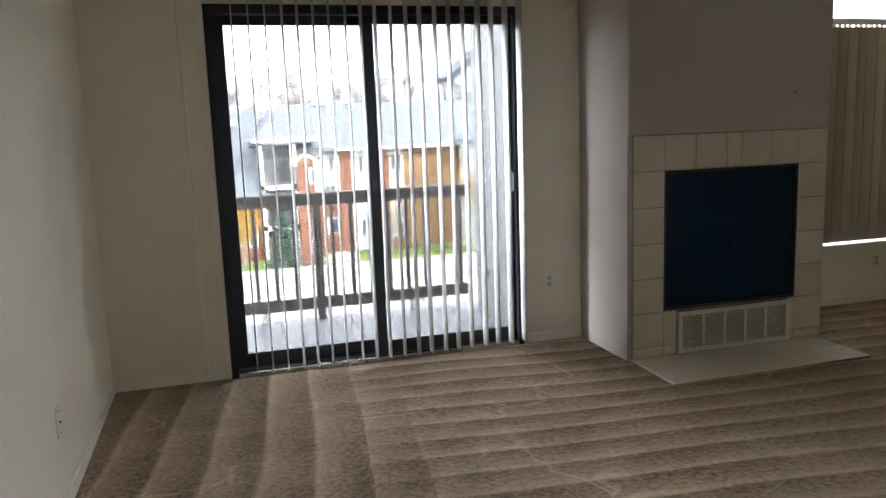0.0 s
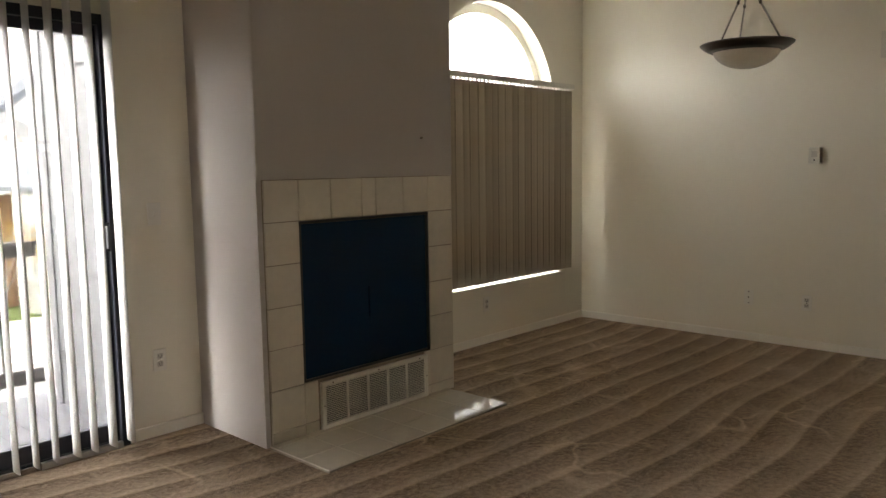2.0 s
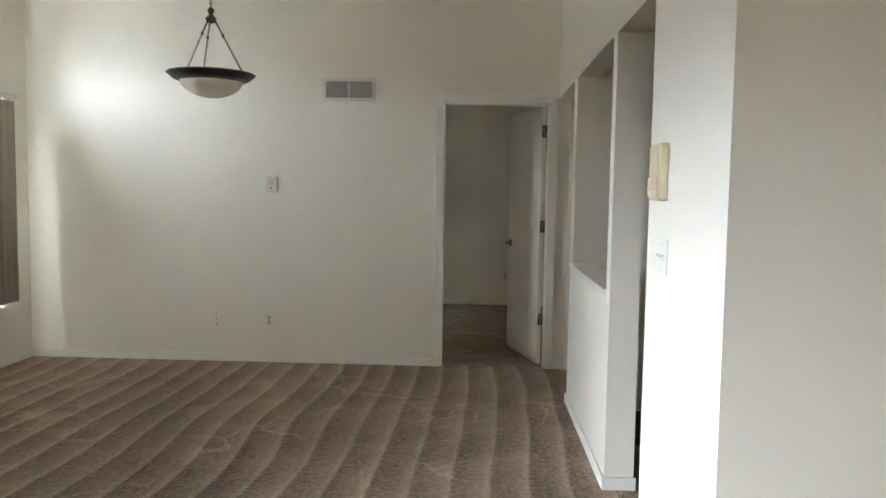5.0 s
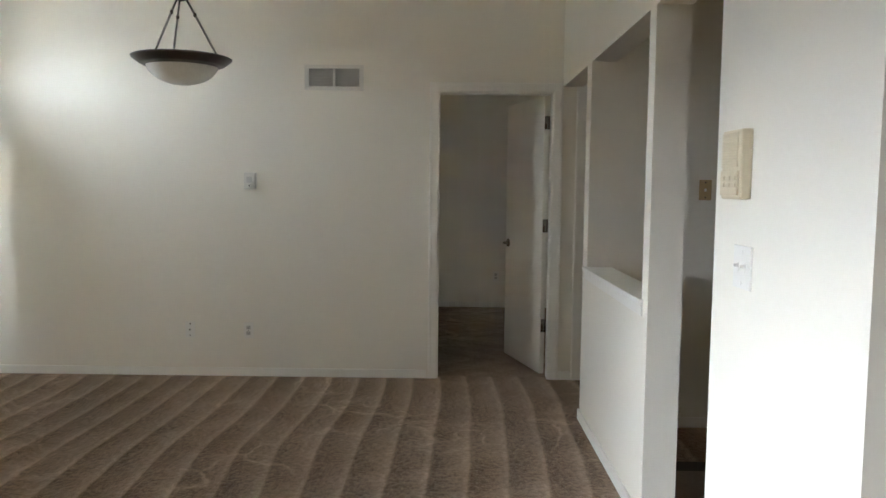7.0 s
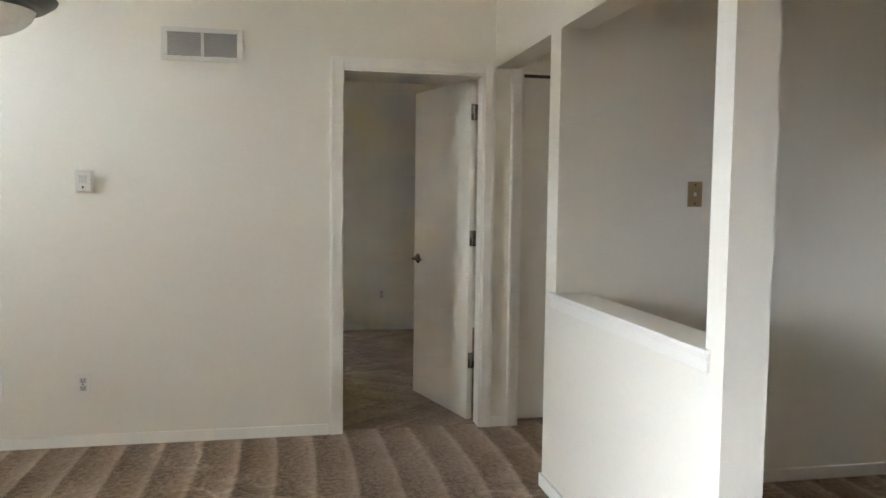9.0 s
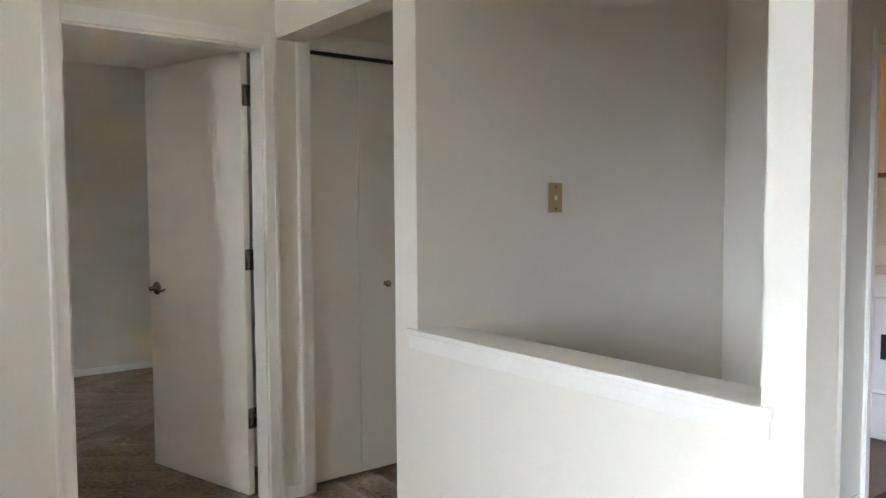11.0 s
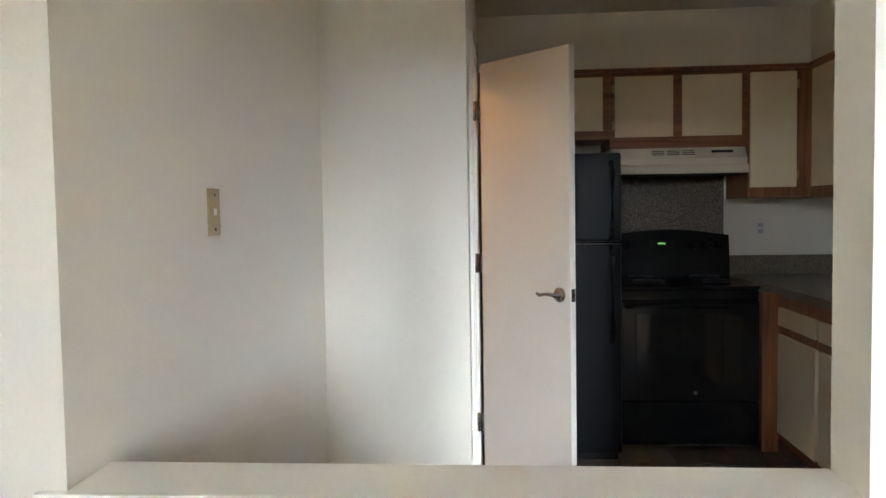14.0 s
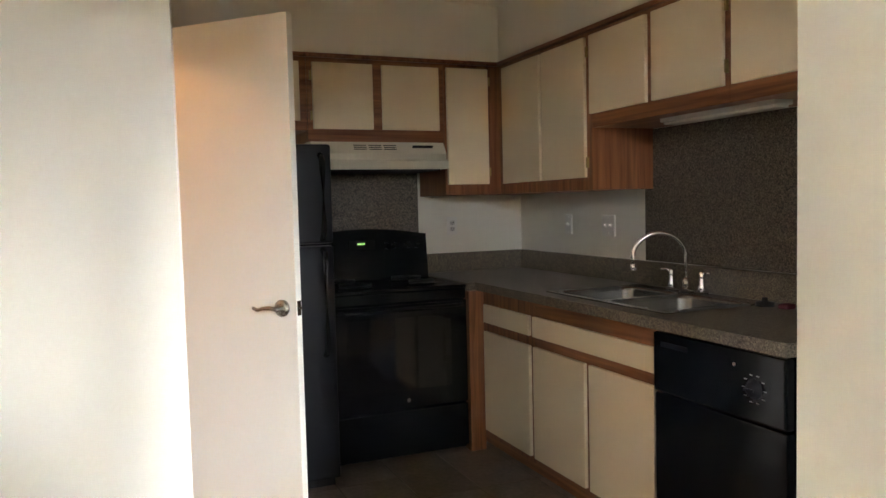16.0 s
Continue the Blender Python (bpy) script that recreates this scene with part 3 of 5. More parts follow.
for i in range(1, 5):
    x = gx0 + 0.024 + (gx1 - gx0 - 0.048) * i / 5
    part("divider", box_bm(x - 0.006, x + 0.006, 4.187, 4.205, gz0 + 0.022, gz1 - 0.022), WHITEMETAL, grille)
for i in range(21):
    z = gz0 + 0.028 + i * 0.0098
    bm = box_bm(gx0 + 0.022, gx1 - 0.022, -0.006, 0.006, -0.0009, 0.0009)
    bmesh.ops.transform(bm, matrix=Matrix.Translation((0, 4.197, z)) @ pose(0, 0, 0, 35), verts=bm.verts)
    part("slat", bm, WHITEMETAL, grille)
for x, z in ((gx0 + 0.012, 0.14), (gx1 - 0.012, 0.14), (gx0 + 0.07, gz1 - 0.011), ((gx0 + gx1) / 2, gz1 - 0.011), (gx1 - 0.07, gz1 - 0.011)):
    part("screw", cyl_bm((x, 4.187, z), (x, 4.183, z), 0.004, seg=8), NICKEL, grille)

# ---- sliding glass door ----
gd = tagged(new("door_1"), "dark bronze sliding glass door to the balcony, closed", "glass door", kind="structure")
gd.matrix_basis = Matrix.Translation((1.02, 4.9, 0))
part("frame", boxes_bm([(0.11, 0.15, 4.80, 4.96, 0, 2.1), (1.895, 1.935, 4.80, 4.96, 0, 2.1), (0.15, 1.895, 4.80, 4.96, 2.05, 2.1), (0.15, 1.895, 4.82, 4.96, 0.0, 0.035)], 0.003), BRONZE, gd)
part("track", box_bm(0.15, 1.895, 4.79, 4.82, 0.0, 0.03, bevel=0.003), STEEL, gd, "grey aluminium bottom track")
for nm, x0, x1, y0 in (("sliding_panel", 0.975, 1.895, 4.83), ("fixed_panel", 0.15, 1.055, 4.885)):
    st = 0.062
    p = part(nm, boxes_bm([(x0, x0 + st, y0, y0 + 0.035, 0.035, 2.05), (x1 - st + 0.03, x1, y0, y0 + 0.035, 0.035, 2.05), (x0 + st, x1 - st + 0.03, y0, y0 + 0.035, 2.0, 2.05), (x0 + st, x1 - st + 0.03, y0, y0 + 0.035, 0.035, 0.118)], 0.002), BRONZE, gd)
    pane = part("pane", box_bm(x0 + st - 0.004, x1 - st + 0.034, y0 + 0.014, y0 + 0.02, 0.114, 2.004), GREYGLASS, p, "glass tinted to dim the outdoor view")
    # Shadow off, so that part of the daylight passes the added tint.
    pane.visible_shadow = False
part("handle", boxes_bm([(1.865, 1.89, 4.79, 4.83, 0.98, 1.12), (1.868, 1.887, 4.765, 4.795, 0.995, 1.105)], 0.004), BLACK, gd, "black pull handle")
part("side_trim", box_bm(0.078, 0.11, 4.808, 4.82, 0, 2.14, bevel=0.003), TRIM, gd)
part("edge_bead", box_bm(-0.03, -0.012, 4.806, 4.82, 0, 2.06, bevel=0.006), TRIM, gd)

# vertical blind in front of the glass door, slats turned open
vb = thing("vertical_blind", (1.0, 4.72, 0), "white vertical blind with narrow vinyl slats turned open", "vertical blind")
part("headrail", box_bm(-0.03, 2.07, 4.70, 4.75, 2.17, 2.215, bevel=0.004), WHITEMETAL, vb, "white metal headrail")


def slat_bm(width, height, bow, thick=0.0012):
    bm = bmesh.new()
    k = 6
    rows = []
    for s in (thick / 2, -thick / 2):
        for z in (0, height):
            rows.append([bm.verts.new((width * (i / k - 0.5), bow * (1 - (2 * i / k - 1) ** 2) + s, z)) for i in range(k + 1)])
    a, b, c, d = rows
    for i in range(k):
        bm.faces.new((a[i], a[i + 1], b[i + 1], b[i]))
        bm.faces.new((d[i], d[i + 1], c[i + 1], c[i]))
        bm.faces.new((c[i], c[i + 1], a[i + 1], a[i]))
        bm.faces.new((b[i], b[i + 1], d[i + 1], d[i]))
    for i in (0, k):
        bm.faces.new((a[i], b[i], d[i], c[i]))
    bmesh.ops.recalc_face_normals(bm, faces=bm.faces)
    return bm


slat_me = mesh_of("slat", slat_bm(0.086, 2.115, 0.006), SLAT, True)
rng = random.Random(4)
for i in range(20):
    x = 0.26 + i * 0.0862
    turn = 90 + rng.uniform(-3, 3)
    piece("slat", slat_me, (x + rng.uniform(-0.004, 0.004), 4.715, 0.05), vb, pose(0, 0, 0, 0, 0, turn))
    part("carrier", box_bm(x - 0.004, x + 0.004, 4.711, 4.719, 2.155, 2.175), PLASTIC, vb)
part("cord", tube_bm([(-0.025, 4.72, 2.17), (-0.022, 4.74, 1.7), (-0.018, 4.76, 1.3), (-0.016, 4.77, 1.08)], 0.002, 6), DULLGREY, vb, "thin grey pull cord")

# ---- arched window, closed blind ----
win = tagged(new("window_1"), "tall arched window with white frame and sill", "window", kind="structure")
win.matrix_basis = Matrix.Translation((ax, 4.93, 0.455))


def arch_ring(r_out, r_in, y0, y1):
    bm = bmesh.new()
    pr = []
    n2 = 36
    for i in range(n2 + 1):
        a = math.pi * i / n2
        row = []
        for r in (r_out, r_in):
            for y in (y0, y1):
                row.append(bm.verts.new((ax - r * math.cos(a), y, az + r * math.sin(a))))
        pr.append(row)
    for p, q in zip(pr, pr[1:]):
        for i, j in ((0, 1), (1, 3), (3, 2), (2, 0)):
            bm.faces.new((p[i], p[j], q[j], q[i]))
    bmesh.ops.recalc_face_normals(bm, faces=bm.faces)
    return bm


part("arch_frame", arch_ring(ar - 0.002, ar - 0.07, 4.94, 4.977), TRIM, win)
part("window_frame", boxes_bm([(ax - ar + 0.002, ax - ar + 0.058, 4.94, 4.977, 0.475, az), (ax + ar - 0.058, ax + ar - 0.002, 4.94, 4.977, 0.475, az), (ax - ar + 0.058, ax + ar - 0.058, 4.94, 4.977, 1.80, 1.86), (ax - ar + 0.058, ax + ar - 0.058, 4.94, 4.977, 0.475, 0.53), (ax - 0.03, ax + 0.03, 4.94, 4.977, 0.53, 1.80)], 0.003), TRIM, win)
part("window_sill", box_bm(ax - ar + 0.002, ax + ar - 0.002, 4.732, 4.94, 0.456, 0.47, bevel=0.003), TRIM, win)
bm = bmesh.new()
rim = [[bm.verts.new((ax - (ar - 0.066) * math.cos(math.pi * i / 36), y, az + 0.03 + (ar - 0.066) * math.sin(math.pi * i / 36))) for i in range(37)] for y in (4.955, 4.961)]
hub = [bm.verts.new((ax, y, az + 0.031)) for y in (4.955, 4.961)]
for i in range(36):
    bm.faces.new((hub[0], rim[0][i], rim[0][i + 1]))
    bm.faces.new((hub[1], rim[1][i + 1], rim[1][i]))
bmesh.ops.recalc_face_normals(bm, faces=bm.faces)
part("arch_pane", bm, GLASS, win, "glass darkened to weaken the daylight")
for x0, x1 in ((ax - ar + 0.056, ax - 0.028), (ax + 0.028, ax + ar - 0.056)):
    part("pane", box_bm(x0, x1, 4.955, 4.961, 0.528, 1.802), GLASS, win, "glass darkened to weaken the daylight")

wb = thing("vertical_blind", (5.06, 4.74, 0), "closed beige vertical blind over the arched window", "vertical blind")
part("headrail", box_bm(4.16, 5.83, 4.715, 4.765, 1.99, 2.03, bevel=0.004), WHITEMETAL, wb, "white metal headrail")
for i in range(36):
    part("clip", box_bm(4.2 + i * 0.0445, 4.222 + i * 0.0445, 4.728, 4.74, 1.974, 1.992), PLASTIC, wb)
bl_me = mesh_of("slat", slat_bm(0.089, 1.49, 0.005), BLIND, True)
for i in range(20):
    x = 4.215 + i * 0.0818
    piece("slat", bl_me, (x, 4.738, 0.486), wb, pose(0, 0, 0, 0, 0, -4 + (0, 0, -9, 6, -12, -9, 1, 7, 0, -10, 5, 0, 0, -1, 0, 1, 0, 0, 1, 0)[i] + rng.uniform(-0.7, 0.7)))

# ---- half wall ledge, baseboards ----
ledge = thing("ledge", (4.4, 0.62, 0.9), "white painted wooden ledge on the half wall", "ledge", kind="structure")
part("board", box_bm(3.8, 5.04, 0.542, 0.69, 0.9, 0.926, bevel=0.003), TRIM, ledge)
part("nosing", boxes_bm([(3.768, 5.088, 0.686, 0.706, 0.91, 0.9265), (3.77, 5.086, 0.686, 0.70, 0.896, 0.91)], 0.005), TRIM, ledge)
part("apron", box_bm(3.776, 5.08, 0.685, 0.694, 0.857, 0.897, bevel=0.003), TRIM, ledge)


def baseboard(x0, x1, y0, y1):
    part("baseboard", box_bm(x0, x1, y0, y1, 0, 0.062, bevel=0.004), TRIM, base)


base = tagged(new("baseboard"), "low white painted wooden baseboard along the walls", "baseboard", kind="structure")
for r in ((6.098, 6.11, 1.625, 4.82), (3.716, 6.098, 4.808, 4.82), (-0.53, -0.518, -2.6, 4.82), (-0.518, 0.077, 4.808, 4.82), (1.936, 2.344, 4.808, 4.82),
          (3.695, 5.185, 0.685, 0.697), (3.695, 3.707, 0.54, 0.685), (5.173, 5.185, -1.12, 0.685), (2.11, 2.965, 0.69, 0.702), (2.108, 2.12, -2.6, 0.69), (2.965, 2.977, 0.56, 0.702),
          (5.028, 5.04, -1.12, 0.54), (4.456, 5.028, -1.12, -1.108), (9.418, 9.43, -0.68, 3.63), (6.22, 9.418, -0.68, -0.668), (4.456, 4.468, -1.29, -1.108), (6.098, 6.11, -1.12, -0.15), (6.098, 6.11, 0.591, 0.683)):
    baseboard(*r)


# ---- doors ----
def door_casing(name, x, y0, y1, z1, side, depth, label, w=0.058):
    """Casing and jambs of an opening in a wall whose face lies at x; side -1 faces west."""
    ob = tagged(new(name), label, "door frame", kind="structure")
    ob.matrix_basis = Matrix.Translation((x, (y0 + y1) / 2, 0))
    a, b = sorted((x, x + side * 0.014))
    for nm, r in (("casing", (y0 - w, y0 + 0.006, 0, z1 + w)), ("casing", (y1 - 0.006, y1 + w, 0, z1 + w)), ("head_casing", (y0 + 0.006, y1 - 0.006, z1 - 0.006, z1 + w))):
        bm = box_bm(a, b, r[0], r[1], r[2], r[3], bevel=0.004)
        add_box(bm, *sorted((x + side * 0.014, x + side * 0.019)), r[0] + 0.004 if nm == "casing" and r[0] < y0 else (y1 + w - 0.022 if nm == "casing" else r[0]), (r[0] + 0.022 if nm == "casing" and r[0] < y0 else (y1 + w - 0.004 if nm == "casing" else r[1])), 0 if nm == "casing" else z1 + w - 0.022, z1 + w - 0.004, bevel=0.002)
        part(nm, bm, TRIM, ob)
    c, d = sorted((x + side * 0.002, x - side * depth))
    part("jamb", boxes_bm([(c, d, y0, y0 + 0.016, 0, z1), (c, d, y1 - 0.016, y1, 0, z1), (c, d, y0 + 0.016, y1 - 0.016, z1 - 0.016, z1)]), TRIM, ob)
    return ob


door_casing("door_frame_bedroom", 6.11, 0.742, 1.56, 2.045, -1, 0.112, "white painted casing round the bedroom doorway")
door_casing("door_frame_closet", 6.11, -0.012, 0.532, 2.07, -1, 0.06, "white painted casing round the hall closet")
door_casing("door_frame_laundry", 4.468, -1.975, -1.36, 2.05, -1, 0.112, "white painted casing round the laundry doorway", 0.05)
part("end_casing", box_bm(6.094, 6.11, -0.145, -0.105, 0, 2.12, bevel=0.004), TRIM, bpy.data.objects["door_frame_closet"])


def lever_set(door, at, m, flip):
    """Rose, neck and a waved lever, built at the origin along +x and placed by m."""
    for s in (1, -1):
        w = m @ Matrix.Translation(at) @ pose(0, 0, 0, 90 if s > 0 else -90)
        bm = lathe_bm([(0.0, 0.0), (0.033, 0.0), (0.033, 0.005), (0.024, 0.011), (0.012, 0.013), (0.011, 0.04), (0.0, 0.041)], (0, 0, 0.018), 24)
        bmesh.ops.transform(bm, matrix=w, verts=bm.verts)
        h = part("handle", bm, NICKEL, door, "satin nickel lever handle", True)
        bm = tube_bm([(0.005 * flip, 0, 0.055), (-0.03 * flip, 0.004 * s, 0.058), (-0.06 * flip, 0.002 * s, 0.056), (-0.09 * flip, -0.006 * s, 0.052), (-0.112 * flip, 0.002 * s, 0.05)], 0.009, 10, 0.006)
        bmesh.ops.transform(bm, matrix=w, verts=bm.verts)
        part("lever", bm, NICKEL, h, "", True)


def swing_door(hinge, angle, width, height, label, hinges, handle_z=0.95):
    """A plain slab that hangs at hinge and runs in the direction of angle."""
    ob = thing("interior_door", (*hinge, 0.012), label, "door")
    m = Matrix.Translation((*hinge, 0)) @ pose(0, 0, 0, 0, 0, angle)
    bm = box_bm(0.014, width, -0.001, 0.034, 0.014, height, bevel=0.0015)
    bmesh.ops.transform(bm, matrix=m, verts=bm.verts)
    part("slab", bm, DOORP, ob)
    lever_set(ob, (width - 0.062, 0.0165, handle_z), m, 1)
    bm = box_bm(width - 0.0005, width + 0.0015, 0.0055, 0.0275, handle_z - 0.028, handle_z + 0.028)
    add_cyl(bm, (width, 0.0165, handle_z), (width + 0.009, 0.0165, handle_z), 0.006, seg=10)
    bmesh.ops.transform(bm, matrix=m, verts=bm.verts)
    part("latch_plate", bm, NICKEL, ob, "steel latch plate")
    for z in hinges:
        bm = cyl_bm((-0.002, -0.021, z - 0.045), (-0.002, -0.021, z + 0.045), 0.0065, seg=10)
        add_box(bm, -0.036, 0.0, -0.0215, -0.0185, z - 0.047, z + 0.047)
        add_box(bm, 0.011, 0.0145, -0.0185, 0.029, z - 0.047, z + 0.047)
        bmesh.ops.transform(bm, matrix=m, verts=bm.verts)
        part("hinge", bm, NICKEL, ob, "steel butt hinge", True)
    return ob


swing_door((6.222, 0.764), 15.9, 0.765, 2.03, "off-white flush bedroom door standing half open", (0.37, 1.1, 1.84), 0.93)
swing_door((4.445, -1.95), 134.0, 0.585, 2.076, "off-white flush laundry door standing open into the kitchen", (0.3, 1.1, 1.85), 0.98)

bif = thing("bifold_door", (6.14, 0.26, 0.03), "off-white flush bifold closet door, closed", "closet door")
part("panel", box_bm(6.122, 6.152, 0.262, 0.512, 0.035, 2.035, bevel=0.002), DOORP, bif)
q = part("panel", box_bm(6.122, 6.152, 0.006, 0.258, 0.035, 2.035, bevel=0.002), DOORP, bif)
bm = lathe_bm([(0.0, 0.0), (0.012, 0.0), (0.009, 0.012), (0.016, 0.02), (0.017, 0.028), (0.010, 0.033), (0.0, 0.034)], (0, 0, 0), 20)
bmesh.ops.transform(bm, matrix=Matrix.Translation((6.122, 0.111, 0.957)) @ pose(0, 0, 0, 0, -90, 0), verts=bm.verts)
part("knob", bm, NICKEL, q, "round satin nickel knob", True)
# Solid black strip stands in for the shade above the panels.
part("track", box_bm(6.122, 6.152, 0.004, 0.516, 2.037, 2.054), BLACK, bif, "black strip for the shade in the head track gap")


# ---- kitchen ----
def slab_door(ob, axis, face, a0, a1, z0, z1, hinges=()):
    """A flat cream door on a face frame: axis 'x' means that the face looks east, 'y' that it looks north."""
    def bx(p0, p1, q0, q1, w0, w1, bevel=0.0):
        return box_bm(face + p0, face + p1, q0, q1, w0, w1, bevel=bevel) if axis == "x" else box_bm(q0, q1, face + p0, face + p1, w0, w1, bevel=bevel)
    d = part("door", bx(0.001, 0.019, a0, a1, z0, z1, 0.0025), CREAM, ob, "flat cream laminate door")
    for h in hinges:
        for z in (z0 + 0.07, z1 - 0.07):
            part("hinge", bx(0.002, 0.014, h - 0.006, h + 0.006, z - 0.025, z + 0.025, 0.002), BRASS, d, "small antique brass hinge")
    return d


def carcass(name, at, label, group, rows, material):
    ob = thing(name, at, label, "cabinet", group)
    part("body", boxes_bm(rows, 0.002), material, ob, "stained oak face frame")
    return ob


UP = "upper kitchen cabinets"
# over the fridge
c = carcass("upper_cabinet", (4.08, -2.9, 1.76), "oak framed upper cabinet with cream doors over the fridge", UP, [(3.7, 4.462, -3.13, -2.72, 1.765, 2.165)], OAKB)
slab_door(c, "y", -2.72, 3.74, 4.06, 1.815, 2.125)
slab_door(c, "y", -2.72, 4.1, 4.42, 1.815, 2.125)
# over the hood
c = carcass("upper_cabinet", (3.3, -2.9, 1.705), "oak framed upper cabinet with two cream doors over the hood", UP, [(2.915, 3.698, -3.13, -2.72, 1.708, 2.165)], OAKB)
slab_door(c, "y", -2.72, 3.337, 3.67, 1.774, 2.125, (3.678,))
slab_door(c, "y", -2.72, 2.948, 3.284, 1.774, 2.125)
# tall corner one
c = carcass("upper_cabinet", (2.73, -2.9, 1.409), "tall oak framed corner cabinet with one cream door", UP, [(2.2, 2.913, -3.13, -2.72, 1.409, 2.165)], OAK)
slab_door(c, "y", -2.72, 2.641, 2.9, 1.469, 2.13, (2.632,))
c = carcass("upper_cabinet", (2.38, -2.23, 1.409), "tall oak framed upper cabinet with two cream doors", UP, [(2.205, 2.56, -2.718, -1.766, 1.409, 2.165)], OAK)
slab_door(c, "x", 2.56, -2.653, -2.233, 1.469, 2.13)
slab_door(c, "x", 2.56, -2.204, -1.807, 1.469, 2.13, (-1.795,))
c = carcass("upper_cabinet", (2.38, -1.3, 1.702), "short oak framed upper cabinet with two cream doors over the sink", UP, [(2.205, 2.56, -1.764, -0.878, 1.702, 2.165)], OAKX)
slab_door(c, "x", 2.56, -1.762, -1.347, 1.765, 2.13)
slab_door(c, "x", 2.56, -1.306, -0.9, 1.765, 2.13, (-0.888,))
c = carcass("upper_cabinet", (2.38, -0.65, 1.702), "short oak framed upper cabinet with cream doors at the end", UP, [(2.205, 2.56, -0.876, -0.2, 1.702, 2.165)], OAKX)
slab_door(c, "x", 2.56, -0.855, -0.54, 1.765, 2.13)
slab_door(c, "x", 2.56, -0.5, -0.22, 1.765, 2.13)
part("crown_strip", boxes_bm([(2.2, 4.462, -2.72, -2.695, 2.15, 2.172), (2.56, 2.585, -2.695, -0.2, 2.15, 2.172)], 0.003), OAKX, c)
structure("soffit", boxes_bm([(2.2, 4.468, -3.136, -2.722, 2.174, 2.5), (2.2, 2.558, -2.722, -0.2, 2.174, 2.5)]), PAINT, "painted soffit above the kitchen cabinets", "soffit")

LOW = "base kitchen cabinets"
c = carcass("base_cabinet", (2.5, -2.15, 0), "oak framed base cabinet with cream door and drawer", LOW, [(2.21, 2.83, -3.1, -1.87, 0.09, 0.885)], OAK)
part("toe_kick", box_bm(2.21, 2.77, -3.1, -1.87, 0.004, 0.09), OAKX, c)
part("corner_filler", box_bm(2.832, 2.922, -2.5, -2.42, 0.004, 0.885, bevel=0.002), OAK, c)
slab_door(c, "x", 2.83, -2.394, -1.9, 0.125, 0.667)
part("drawer", box_bm(2.831, 2.849, -2.394, -1.9, 0.715, 0.812, bevel=0.0025), CREAM, c, "flat cream drawer front")
c = carcass("base_cabinet", (2.5, -1.4, 0), "oak framed sink cabinet with two cream doors", LOW, [(2.21, 2.83, -1.868, -0.952, 0.09, 0.74)], OAKX)
part("top_frame", box_bm(2.76, 2.83, -1.868, -0.952, 0.741, 0.885, bevel=0.002), OAKX, c)
part("toe_kick", box_bm(2.21, 2.77, -1.868, -0.952, 0.004, 0.09), OAKX, c)
slab_door(c, "x", 2.83, -1.86, -1.424, 0.125, 0.667)
slab_door(c, "x", 2.83, -1.388, -0.962, 0.125, 0.667)
part("false_drawer", box_bm(2.831, 2.849, -1.862, -0.958, 0.715, 0.812, bevel=0.0025), CREAM, c, "long cream false drawer front")

# worktop with a cut-out for the sink
sy0, sy1, sx0, sx1 = -1.80, -0.99, 2.33, 2.775
wt = thing("worktop", (2.5, -1.7, 0.887), "brown speckled laminate worktop with backsplash", "worktop")
bm = boxes_bm([(2.2, 2.925, -3.136, -2.44, 0.887, 0.93), (2.2, 2.872, -2.44, sy0, 0.887, 0.93), (2.2, sx0, sy0, sy1, 0.887, 0.93),
               (sx1, 2.872, sy0, sy1, 0.887, 0.93), (2.2, 2.872, sy1, -0.33, 0.887, 0.93)])
bmesh.ops.remove_doubles(bm, verts=bm.verts, dist=1e-5)
part("top", bm, COUNTER, wt)
part("backsplash", boxes_bm([(2.2, 2.222, -3.114, -0.33, 0.931, 1.05), (2.2, 2.925, -3.136, -3.114, 0.931, 1.05)], 0.003), COUNTER, wt)
sp = thing("wall_panel", (2.205, -1.0, 1.05), "dark speckled laminate wall panel above the sink", "wall panel")
part("panel", box_bm(2.2, 2.208, -1.83, -0.2, 1.052, 1.7), SPLASH, sp)
sp = thing("wall_panel", (3.3, -3.13, 0.9), "dark speckled laminate wall panel behind the stove", "wall panel")
part("panel", box_bm(2.93, 3.7, -3.135, -3.126, 0.9, 1.7), SPLASH, sp)

# sink
sk = thing("sink", (2.5, -1.4, 0.93), "double-bowl stainless steel sink in the worktop", "sink")
bm = bmesh.new()


def bowl(bm, x0, x1, y0, y1, z1, depth):
    """A rounded open bowl."""
    def ring(inset, z, r):
        pts = []
        for cx, cy, a0 in ((x1 - inset - r, y1 - inset - r, 0), (x0 + inset + r, y1 - inset - r, 90), (x0 + inset + r, y0 + inset + r, 180), (x1 - inset - r, y0 + inset + r, 270)):
            for k in range(6):
                a = radians(a0 + 18 * k)
                pts.append(bm.verts.new((cx + r * math.cos(a), cy + r * math.sin(a), z)))
        return pts
    rs = [ring(-0.012, z1, 0.07), ring(0.0, z1 - 0.002, 0.06), ring(0.006, z1 - 0.02, 0.06), ring(0.014, z1 - depth + 0.03, 0.06), ring(0.04, z1 - depth, 0.05)]
    for a, b in zip(rs, rs[1:]):
        for i in range(len(a)):
            bm.faces.new((a[i], a[(i + 1) % len(a)], b[(i + 1) % len(a)], b[i]))
    bm.faces.new(rs[-1])


